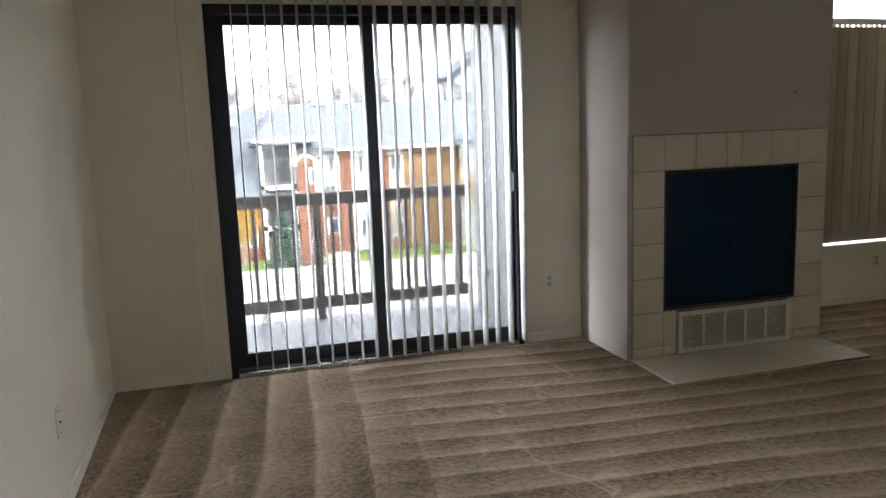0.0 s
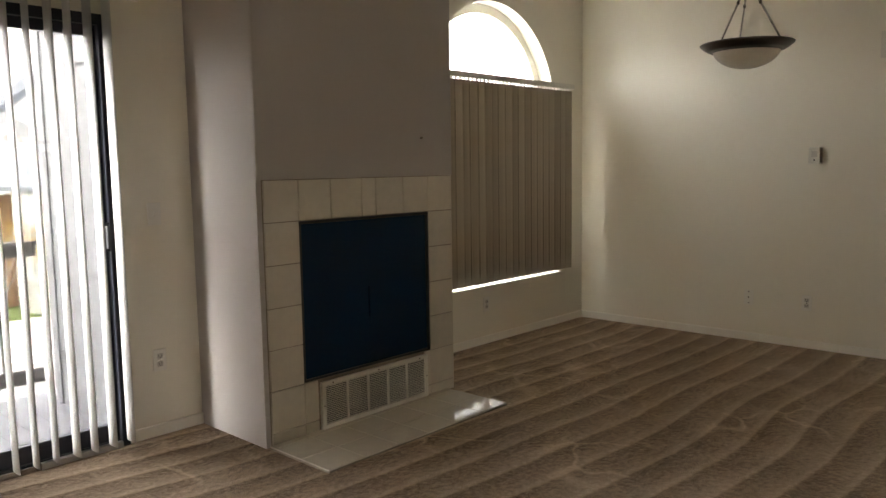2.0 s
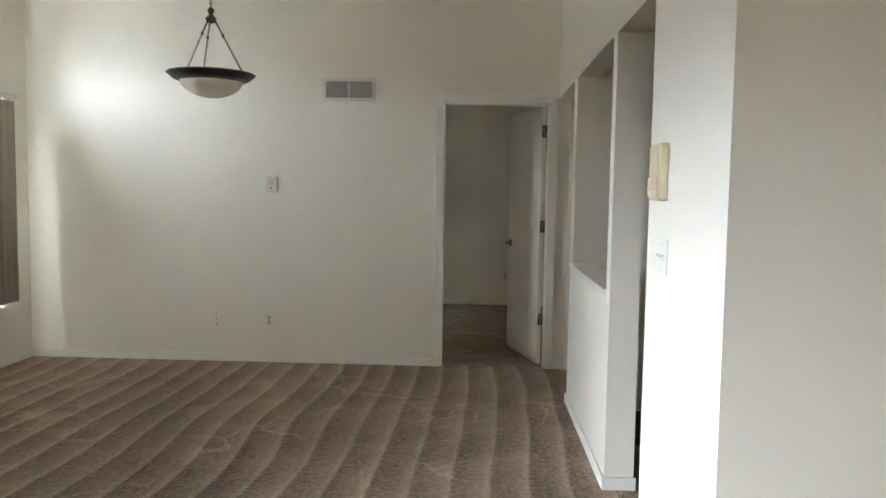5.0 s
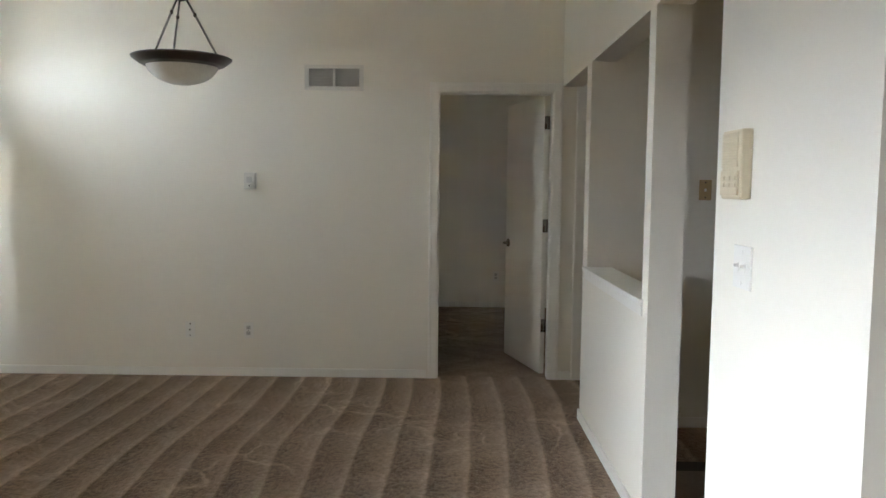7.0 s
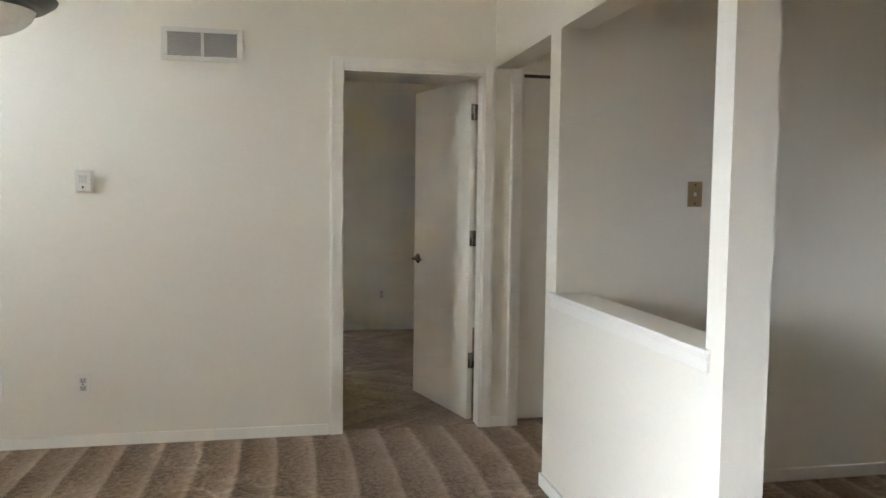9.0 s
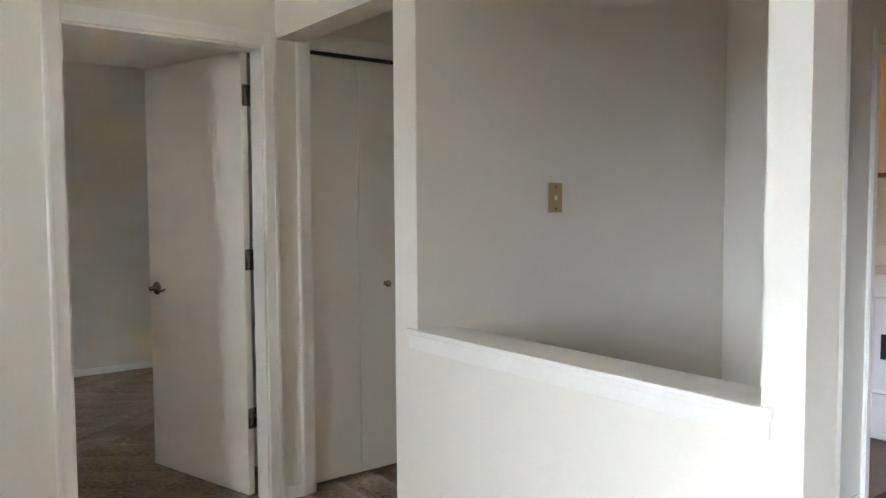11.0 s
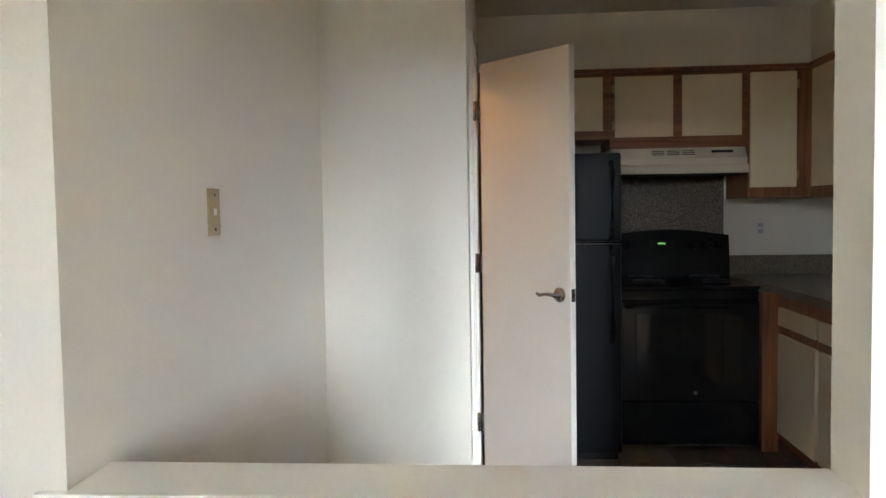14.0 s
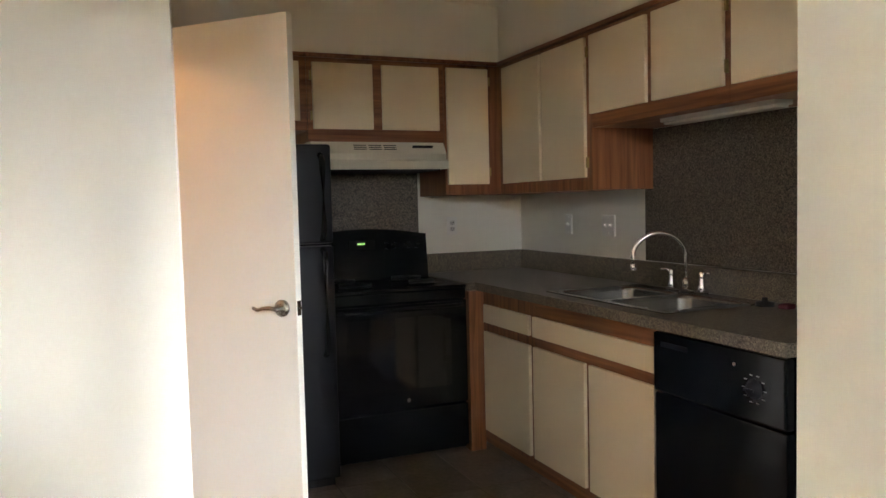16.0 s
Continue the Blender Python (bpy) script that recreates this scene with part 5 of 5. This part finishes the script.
for k in range(12):
    z = z0 + 0.031 + k * 0.0103
    bm = box_bm(-0.006, 0.006, y0 + 0.03, y1 - 0.03, -0.0008, 0.0008)
    bmesh.ops.transform(bm, matrix=Matrix.Translation((6.101, 0, z)) @ pose(0, 0, 0, 0, 40, 0), verts=bm.verts)
    # Louvres greyer than the white frame.
    part("slat", bm, DULLGREY, av)

bv = thing("ceiling_vent", (7.2, 1.5, 2.455), "small white ceiling air vent in the bedroom", "air vent")
part("frame", boxes_bm([(7.1, 7.4, 1.4, 1.43, 2.448, 2.46), (7.1, 7.4, 1.57, 1.6, 2.448, 2.46), (7.1, 7.13, 1.43, 1.57, 2.448, 2.46), (7.37, 7.4, 1.43, 1.57, 2.448, 2.46)], 0.002), WHITEMETAL, bv)
for k in range(6):
    part("slat", box_bm(7.13, 7.37, 1.44 + k * 0.023, 1.448 + k * 0.023, 2.45, 2.46), WHITEMETAL, bv)

tagged(part("picture_nail", cyl_bm((3.452, 4.215, 1.527), (3.452, 4.2, 1.53), 0.005, 0.007, seg=10), NICKEL), "small nail in the chimney breast", "nail")
ds = thing("door_stop", (3.88, -1.62, 0.0), "spring door stop with white tip at the door foot", "door stop")
part("spring", tube_bm([(4.035, -1.56, 0.07), (3.985, -1.60, 0.066)], 0.004, 8), NICKEL, ds)
part("tip", cyl_bm((3.987, -1.598, 0.066), (3.972, -1.61, 0.065), 0.007, seg=12), PLASTIC, ds)


# ---- balcony ----
balcony = thing("balcony_deck", (0.8, 5.7, -0.1), "grey painted plank balcony floor", "balcony", kind="structure")
part("joists", box_bm(-0.62, 2.2, 4.99, 6.46, -0.3, -0.125), RAILP, balcony)
part("rim_board", box_bm(-0.62, 2.2, 6.46, 6.5, -0.3, -0.09, bevel=0.003), SIDING, balcony)
pk_me = mesh_of("plank", box_bm(-0.068, 0.068, -0.735, 0.735, 0, 0.03, bevel=0.003), DECK)
for i in range(20):
    piece("plank", pk_me, (-0.55 + i * 0.1405, 5.725, -0.125), balcony)
rail = thing("balcony_railing", (0.8, 6.4, -0.09), "grey-brown painted wooden balcony railing", "railing")
part("top_rail", boxes_bm([(-0.62, 2.1, 6.36, 6.44, 0.9, 0.93), (-0.62, 2.1, 6.385, 6.42, 0.83, 0.9)], 0.004), RAILP, rail)
part("bottom_rail", box_bm(-0.62, 2.1, 6.385, 6.42, 0.0, 0.095, bevel=0.004), RAILP, rail)
for i in range(18):
    x = -0.56 + i * 0.152
    if abs(x - 0.84) > 0.05:
        part("baluster", box_bm(x - 0.014, x + 0.014, 6.39, 6.416, 0.095, 0.83), RAILP, rail)
part("post", box_bm(0.81, 0.87, 6.375, 6.43, -0.09, 0.83, bevel=0.003), RAILP, rail)
for x in (0.4, 1.6):
    part("foot_block", box_bm(x - 0.03, x + 0.03, 6.385, 6.42, -0.09, 0.0), SIDING, rail)
side = thing("balcony_side_wall", (2.16, 5.6, 0), "white painted balcony closet wall with a panel door", "wall", kind="structure")
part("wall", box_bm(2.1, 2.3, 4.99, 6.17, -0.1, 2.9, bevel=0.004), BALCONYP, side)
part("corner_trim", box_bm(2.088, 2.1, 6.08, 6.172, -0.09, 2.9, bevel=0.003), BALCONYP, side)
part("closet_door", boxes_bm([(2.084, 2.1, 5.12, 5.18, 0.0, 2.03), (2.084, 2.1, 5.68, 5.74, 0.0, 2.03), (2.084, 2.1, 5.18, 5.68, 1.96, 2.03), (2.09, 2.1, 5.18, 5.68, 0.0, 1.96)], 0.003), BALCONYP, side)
part("rail_bracket", box_bm(2.06, 2.1, 5.9, 6.0, 0.24, 0.27, bevel=0.003), RAILP, side)

# eave of the neighbouring wing
nw = thing("neighbour_wing", (5.0, 11, -6.9), "white neighbouring wing with a grey shingled eave", "building")


def prism_y(sec, y0, y1):
    bm = bmesh.new()
    a = [bm.verts.new((x, y0, z)) for x, z in sec]
    b = [bm.verts.new((x, y1, z)) for x, z in sec]
    bm.faces.new(a)
    bm.faces.new(list(reversed(b)))
    for i in range(len(sec)):
        j = (i + 1) % len(sec)
        bm.faces.new((a[j], a[i], b[i], b[j]))
    bmesh.ops.recalc_face_normals(bm, faces=bm.faces)
    return bm


def prism_x(sec, x0, x1):
    bm = prism_y([(y, z) for y, z in sec], x0, x1)
    for v in bm.verts:
        v.co = Vector((v.co.y, v.co.x, v.co.z))
    bmesh.ops.recalc_face_normals(bm, faces=bm.faces)
    return bm


part("roof", prism_y([(2.68, 1.96), (4.1, 3.14), (5.5, 1.96), (5.46, 1.92), (4.1, 3.04), (2.72, 1.92)], 8.7, 9.3), DARKFASCIA, nw, "dark fascia and shingle edge")
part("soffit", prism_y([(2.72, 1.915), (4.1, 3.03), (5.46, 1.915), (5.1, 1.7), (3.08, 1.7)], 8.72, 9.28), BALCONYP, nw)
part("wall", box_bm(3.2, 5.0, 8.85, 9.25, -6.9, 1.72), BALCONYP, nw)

# ---- ground ----
structure("ground", box_bm(-300, 300, 7.2, 600, -7.1, -6.9), ASPHALT, "pale worn concrete parking ground", "ground")
for x0, x1, y0, y1 in ((5.9, 30, 42.8, 57.5), (-6, 4.4, 42.8, 49.0)):
    structure("lawn", box_bm(x0, x1, y0, y1, -6.9, -6.42), GRASS, "green mown lawn before the apartment building", "lawn")

# carport
cp2 = thing("carport", (8, 29.5, -6.9), "long pale carport with a ribbed metal roof", "carport")
part("roof", prism_x([(27.2, -4.32), (31.7, -4.05), (31.7, -4.12), (27.2, -4.39)], -22, 42), METALROOF, cp2)
part("fascia", box_bm(-22, 42, 27.12, 27.2, -4.72, -4.28), SIDING, cp2)
for i in range(64):
    x = -21.5 + i
    part("rib", prism_x([(27.21, -4.30), (31.7, -4.03), (31.7, -4.06), (27.21, -4.33)], x, x + 0.06), METALROOF, cp2)
for i in range(16):
    x = -20 + i * 4
    part("post", box_bm(x, x + 0.16, 27.4, 27.56, -6.9, -4.4), SIDING, cp2)
    part("post", box_bm(x, x + 0.16, 31.2, 31.36, -6.9, -4.15), SIDING, cp2)


# ---- apartment building ----
def house_window(parent, x0, x1, z0, z1, y, arched=False, blind=True):
    """A framed window that looks towards the balcony, set in a wall whose face lies at y."""
    x0, x1 = 2.62 + (x0 - 2.62) * 0.88, 2.62 + (x1 - 2.62) * 0.88
    w = part("window", boxes_bm([(x0, x0 + 0.09, y - 0.06, y, z0, z1), (x1 - 0.09, x1, y - 0.06, y, z0, z1), (x0 + 0.09, x1 - 0.09, y - 0.06, y, z1 - 0.09, z1), (x0 + 0.09, x1 - 0.09, y - 0.06, y, z0, z0 + 0.09), ((x0 + x1) / 2 - 0.04, (x0 + x1) / 2 + 0.04, y - 0.06, y, z0 + 0.09, z1 - 0.09)]), SIDING, parent)
    part("pane", box_bm(x0 + 0.08, (x0 + x1) / 2 - 0.03, y - 0.03, y - 0.01, z0 + 0.08, z1 - 0.08), CURTAIN if blind else PANE, w)
    part("pane", box_bm((x0 + x1) / 2 + 0.03, x1 - 0.08, y - 0.03, y - 0.01, z0 + 0.08, z1 - 0.08), PANE, w)
    if arched:
        bm = bmesh.new()
        r, cx = (x1 - x0) / 2, (x0 + x1) / 2
        v = [bm.verts.new((cx - r * math.cos(math.pi * i / 16), yy, z1 + 0.06 + r * 0.8 * math.sin(math.pi * i / 16))) for yy in (y - 0.04, y - 0.005) for i in range(17)]
        bm.faces.new(v[:17])
        bm.faces.new(list(reversed(v[17:])))
        for i in range(17):
            j = (i + 1) % 17
            bm.faces.new((v[j], v[i], v[17 + i], v[17 + j]))
        bmesh.ops.recalc_face_normals(bm, faces=bm.faces)
        part("arch_pane", bm, PANE, w)
    return w


ab = thing("apartment_building", (8, 54, -6.9), "three-storey brick and white apartment building with grey roof", "apartment building")
F = 50.0
part("roof", prism_x([(F - 0.6, 0.42), (56.5, 3.45), (63, 0.4), (63, 0.2), (56.5, 3.2), (F - 0.6, 0.22)], 4.4, 34), SHINGLE, ab, "grey shingle roof")
part("gutter", box_bm(7.5, 34, F - 0.72, F - 0.6, 0.2, 0.4), SIDING, ab, "white gutter")
segs = [(5.9, 7.72, STUCCO), (7.72, 8.45, BRICK), (8.45, 9.45, STUCCO), (9.45, 11.0, BRICK), (11.0, 12.0, STUCCO), (12.0, 16.2, BRICK2), (16.2, 34, STUCCO)]
for x0, x1, mt in segs:
    part("wall", box_bm(x0, x1, F, F + 9, -6.9, 0.7 if x0 < 7 else 0.3), mt, ab, "white rendered wall" if mt is STUCCO else "brick wall")
part("brick_base", boxes_bm([(5.9, 7.72, F - 0.04, F, -6.9, -2.75), (11.0, 12.0, F - 0.04, F, -6.9, -5.0)]), BRICK, ab, "red brick base")
house_window(ab, 7.2, 8.05, -1.1, -0.05, F, True)
house_window(ab, 7.15, 8.1, -2.6, -1.95, F, False, False)
house_window(ab, 7.2, 8.15, -5.2, -4.1, F - 0.04)
house_window(ab, 9.4, 10.25, -1.35, -0.1, F)
house_window(ab, 9.4, 10.25, -3.4, -2.3, F)
house_window(ab, 9.4, 10.25, -5.5, -4.3, F)
house_window(ab, 12.2, 13.15, -1.3, -0.1, F, False, False)
house_window(ab, 12.2, 13.15, -3.6, -2.3, F)
house_window(ab, 12.2, 13.15, -5.6, -4.6, F - 0.04)
for x in (20.0, 23.5, 27):
    for z in (-1.3, -3.5, -5.6):
        house_window(ab, x, x + 1.3, z, z + 1.2, F)
# balcony bay
part("bay_wall", boxes_bm([(2.8, 4.9, F + 1.2, F + 9, -6.9, 1.0), (2.62, 2.82, F - 0.6, F + 1.2, -6.9, 1.0), (4.72, 5.9, F + 0.1, F + 1.2, -6.9, 1.0)]), STUCCO, ab, "white rendered wall")
for nm, z in (("balcony", -2.05), ("balcony", -4.6)):
    b = part(nm, box_bm(2.62, 4.9, F - 0.9, F + 1.2, z, z + 0.3), SIDING, ab, "white balcony slab")
    part("railing", boxes_bm([(2.7, 4.85, F - 0.86, F - 0.8, z + 1.08, z + 1.16), (2.7, 4.85, F - 0.86, F - 0.8, z + 0.34, z + 0.4)] + [(2.74 + k * 0.125, 2.79 + k * 0.125, F - 0.85, F - 0.81, z + 0.4, z + 1.08) for k in range(17)]), RAILP, b, "dark railing")
for x in (2.62, 4.68):
    part("column", box_bm(x, x + 0.22, F - 0.9, F - 0.68, -6.9, 1.0), SIDING, ab, "white column")
part("beam", box_bm(2.62, 4.92, F - 0.9, F - 0.68, 0.75, 1.05), SIDING, ab)
house_window(ab, 3.2, 4.9, -1.75, -0.2, F + 1.2, True)
house_window(ab, 3.2, 4.9, -4.3, -2.7, F + 1.2, False, False)
bm = bmesh.new()
v = [bm.verts.new(c) for c in ((2.2, F - 1.3, 1.02), (6.2, F - 1.3, 1.02), (6.2, F + 6, 1.02), (2.2, F + 6, 1.02), (3.9, F + 1.2, 2.7), (4.5, F + 1.2, 2.7), (4.5, F + 6, 3.3), (3.9, F + 6, 3.3))]
for f in ((0, 1, 5, 4), (1, 2, 6, 5), (3, 0, 4, 7), (4, 5, 6, 7), (3, 2, 1, 0)):
    bm.faces.new([v[i] for i in f])
bmesh.ops.recalc_face_normals(bm, faces=bm.faces)
part("hip_roof", bm, SHINGLE, ab, "grey shingle hip roof")
part("fascia", boxes_bm([(2.15, 6.25, F - 1.36, F - 1.28, 0.9, 1.08)]), SIDING, ab)
# brick entry pier with gable
g = part("entry_pier", box_bm(4.82, 5.86, F - 1.5, F + 0.1, -6.9, -0.45), BRICK, ab, "red brick entry pier")
part("gable", prism_y([(4.6, -0.5), (6.1, -0.5), (5.35, 0.12)], F - 1.6, F), BRICK2, ab)
part("gable_trim", boxes_bm([(4.55, 4.85, F - 1.62, F - 1.5, -0.62, -0.42), (5.83, 6.15, F - 1.62, F - 1.5, -0.62, -0.42)]), SIDING, ab)
for s in (-1, 1):
    bm = box_bm(-0.05, 1.0, -0.08, 0.08, -0.06, 0.06)
    bmesh.ops.transform(bm, matrix=Matrix.Translation((5.35, F - 1.6, 0.18)) @ (pose(0, 0, 0, 0, 37.5, 0) if s > 0 else pose(0, 0, 0, 0, 180 - 37.5, 0)), verts=bm.verts)
    part("gable_trim", bm, SIDING, ab, "white gable board")
house_window(ab, 5.75, 6.4, -1.75, -0.75, F - 1.5)
house_window(ab, 5.8, 6.35, -6.2, -5.2, F - 1.5, False, False)
sg = part("sign", box_bm(4.95, 5.75, F - 1.56, F - 1.5, -2.95, -2.5, bevel=0.02), SIGNRED, ab, "red house number sign")
tx = bpy.data.curves.new("house_number", "FONT")
tx.body, tx.size, tx.align_x, tx.align_y, tx.extrude = "656", 0.36, "CENTER", "CENTER", 0.01
tob = new("number_tmp", tx)
bpy.context.view_layer.update()
tme = bpy.data.meshes.new_from_object(tob)
bpy.data.objects.remove(tob)
tme.transform(Matrix.Translation((5.43, F - 1.575, -2.725)) @ pose(0, 0, 0, 90))
tme.materials.clear()
tme.materials.append(SIGNWHITE)
num = new("number", tme)
num.parent = sg
part("number_mark", box_bm(5.0, 5.09, F - 1.575, F - 1.56, -2.85, -2.6), SIGNWHITE, sg)
# left wing, whose roof comes far down
part("wing_roof", prism_x([(48.6, -2.5), (56.3, 3.2), (56.3, 3.0), (48.6, -2.7)], -18, 2.9), SHINGLE, ab, "grey shingle roof")
part("wing_roof", prism_x([(56.3, 3.2), (63, -1.0), (63, -1.2), (56.3, 3.0)], -18, 2.9), SHINGLE, ab)
part("wing_wall", box_bm(-18, 2.6, 49.6, 60, -6.9, -2.2), BRICK, ab, "red brick wall")
for x in (-9, -5, -1.5, 0.9):
    house_window(ab, x, x + 1.3, -5.6, -4.2, 49.6, False, False)
for x, y, z, w in ((0.9, 54.6, 2.1, 0.5), (6.9, 56.2, 3.35, 0.9), (9.4, 56.2, 3.4, 0.5)):
    part("roof_vent", box_bm(x, x + w, y - 0.3, y, z, z + 0.22), SIDING, ab, "white roof vent")
for x in (7.9, 15.6):
    part("flue", cyl_bm((x, 54.8, 2.3), (x, 54.8, 3.9), 0.13, seg=10), SIDING, ab, "white flue pipe")
gw = thing("gable_house", (19.4, 44, -6.9), "white gabled house end with grey roof", "house")
part("wall", prism_y([(15.6, -6.9), (24.4, -6.9), (24.4, 0.6), (20, 3.4), (15.6, 0.6)], 43, 49), STUCCO, gw)
part("roof", prism_y([(15.2, 0.4), (20, 3.5), (24.8, 0.4), (24.8, 0.65), (20, 3.75), (15.2, 0.65)], 42.6, 49.4), SHINGLE, gw)
house_window(gw, 18.0, 19.0, -1.4, 0.0, 43)


# ---- planting ----
def grow(rows, p, d, length, radius, depth, rnd):
    """Collects tapered limb segments of a bare tree."""
    q = p + d * length
    rows.append((p, q, radius, radius * 0.62))
    if depth == 0:
        return
    for _ in range(3 if depth > 2 else 4):
        axis = Vector((rnd.uniform(-1, 1), rnd.uniform(-1, 1), rnd.uniform(-0.1, 0.6))).normalized()
        nd = (d * rnd.uniform(0.7, 1.1) + axis * rnd.uniform(0.5, 0.85)).normalized()
        grow(rows, p + d * length * rnd.uniform(0.55, 1.0), nd, length * rnd.uniform(0.55, 0.78), radius * 0.55, depth - 1, rnd)


def limbs_bm(rows, sides=4):
    verts, faces = [], []
    for p, q, r0, r1 in rows:
        t = (q - p).to_track_quat("Z", "Y")
        b = len(verts)
        for c, r in ((p, r0), (q, r1)):
            for k in range(sides):
                a = 2 * math.pi * k / sides
                verts.append(c + t @ Vector((r * math.cos(a), r * math.sin(a), 0)))
        for k in range(sides):
            faces.append((b + k, b + (k + 1) % sides, b + sides + (k + 1) % sides, b + sides + k))
    me = bpy.data.meshes.new("limbs")
    me.from_pydata(verts, [], faces)
    bm = bmesh.new()
    bm.from_mesh(me)
    bpy.data.meshes.remove(me)
    return bm


def bare_tree(seed, height):
    rnd = random.Random(seed)
    rows = []
    grow(rows, Vector((0, 0, 0)), Vector((0, 0, 1)), height * 0.36, 0.17, 5, rnd)
    ob = thing("tree", (0, 0, 0), "bare grey-brown tree in late autumn", "tree", "bare trees behind the building")
    part("trunk", limbs_bm(rows[:1], 8), BARK, ob)
    part("crown", limbs_bm([(p, q, max(r0, 0.026), max(r1, 0.022)) for p, q, r0, r1 in rows[1:]], 3), BARK, ob, "bare branches")
    return ob


rnd = random.Random(11)
for seed in (1, 2, 3):
    t0 = bare_tree(seed, 19)
    t0.matrix_basis = Matrix.Translation((-14 + seed * 9.5, 66 + seed, -6.9))
    for k in range(7):
        copy_thing(t0, Matrix.Translation((-24 + k * 11 + seed * 3.4 + rnd.uniform(-1.5, 1.5), 64 + rnd.uniform(0, 16), -6.9 - rnd.uniform(0, 2.0))) @ pose(0, 0, 0, 0, 0, rnd.uniform(0, 360)))
rows = []
for k in range(1500):
    x, y = rnd.uniform(-70, 110), rnd.uniform(90, 120)
    b0 = Vector((x, y, -6.9))
    h = rnd.uniform(8, 13.5)
    rows.append((b0, b0 + Vector((rnd.uniform(-0.8, 0.8), 0, h)), 0.16, 0.05))
    for j in range(3):
        c = b0 + Vector((0, 0, h * rnd.uniform(0.4, 0.9)))
        rows.append((c, c + Vector((rnd.uniform(-2, 2), rnd.uniform(-1, 1), rnd.uniform(0.8, 2.4))), 0.07, 0.03))
solid("far_woods", limbs_bm(rows, 3), BARK, "hazy grey bare woods beyond the roofs", "woods", "stuff")


def clump_bm(points, size, rnd, squash=1.0):
    """Many small bent leaf shapes."""
    verts, faces = [], []
    for p in points:
        q = Euler((rnd.uniform(0, 6.3), rnd.uniform(0, 6.3), rnd.uniform(0, 6.3)))
        s = size * rnd.uniform(0.6, 1.3)
        b = len(verts)
        for c in ((-s, 0, 0), (0, s * 0.45, s * 0.15), (s, 0, 0), (0, -s * 0.45, s * 0.15)):
            v = Vector(c)
            v.rotate(q)
            v.z *= squash
            verts.append(Vector(p) + v)
        faces += [(b, b + 1, b + 2), (b, b + 2, b + 3)]
    me = bpy.data.meshes.new("leaves")
    me.from_pydata(verts, [], faces)
    bm = bmesh.new()
    bm.from_mesh(me)
    bpy.data.meshes.remove(me)
    return bm


sp_t = thing("spruce_tree", (3.3, 43, -6.42), "young blue-green spruce tree beside the parking", "tree")
part("trunk", cyl_bm((3.3, 43, -6.42), (3.3, 43, -2.3), 0.1, 0.02, seg=8), BARK, sp_t)
pts, rows = [], []
for lev in range(26):
    u = lev / 25
    z, rad = -6.1 + 4.0 * u, 1.15 * (1 - u) + 0.06
    for k in range(int(15 * (1 - u)) + 4):
        a = rnd.uniform(0, 6.28)
        r = rad * rnd.uniform(0.75, 1.1)
        tip = Vector((3.3 + r * math.cos(a), 43 + r * math.sin(a), z - 0.16 * r))
        rows.append((Vector((3.3, 43, z)), tip, 0.015, 0.006))
        for j in range(9):
            w = rnd.uniform(0.3, 1.0)
            pts.append(Vector((3.3, 43, z)).lerp(tip, w) + Vector((rnd.uniform(-0.09, 0.09), rnd.uniform(-0.09, 0.09), rnd.uniform(-0.08, 0.05))))
part("branches", limbs_bm(rows, 3), BARK, sp_t)
part("crown", clump_bm(pts, 0.11, rnd), NEEDLE, sp_t, "dense blue-green needles")


def leafy_tree(at, height, spread, count, label, seed):
    rnd = random.Random(seed)
    ob = thing("tree", at, label, "tree")
    rows = []
    grow(rows, Vector(at), Vector((0.05, 0, 1)).normalized(), height * 0.38, 0.09, 4, rnd)
    part("trunk", limbs_bm(rows[:1], 8), BARK, ob)
    part("limbs", limbs_bm([(p, q, max(r0, 0.012), max(r1, 0.01)) for p, q, r0, r1 in rows[1:]], 3), BARK, ob)
    ends = [q for p, q, r0, r1 in rows[8:]]
    pts = [rnd.choice(ends) + Vector([rnd.gauss(0, spread) for _ in range(3)]) for _ in range(count)]
    part("crown", clump_bm(pts, 0.085, rnd), YLEAF, ob, "yellow autumn leaves")


leafy_tree((1.1, 43.2, -6.42), 4.6, 0.25, 1500, "small tree with bright yellow autumn leaves", 5)
leafy_tree((14.0, 46, -6.42), 6.4, 0.3, 420, "thin tree with sparse yellow leaves", 9)
leafy_tree((10.4, 47.5, -6.42), 4.4, 0.3, 260, "thin young tree with few yellow leaves", 12)
for k in range(26):
    x, y, r = rnd.uniform(6.1, 8.0), rnd.uniform(45.5, 48), rnd.uniform(0.15, 0.42)
    bm = bmesh.new()
    bmesh.ops.create_icosphere(bm, subdivisions=2, radius=r)
    for v in bm.verts:
        v.co *= 1 + 0.35 * noise.noise(v.co * 3 + Vector((k, 0, 0)))
        v.co.z *= 0.75
    bmesh.ops.transform(bm, matrix=Matrix.Translation((x, y, -6.41 + r * 0.4)), verts=bm.verts)
    tagged(part("rock", bm, ROCK), "pale rounded landscape rock before the building", "rock", "landscape rocks")
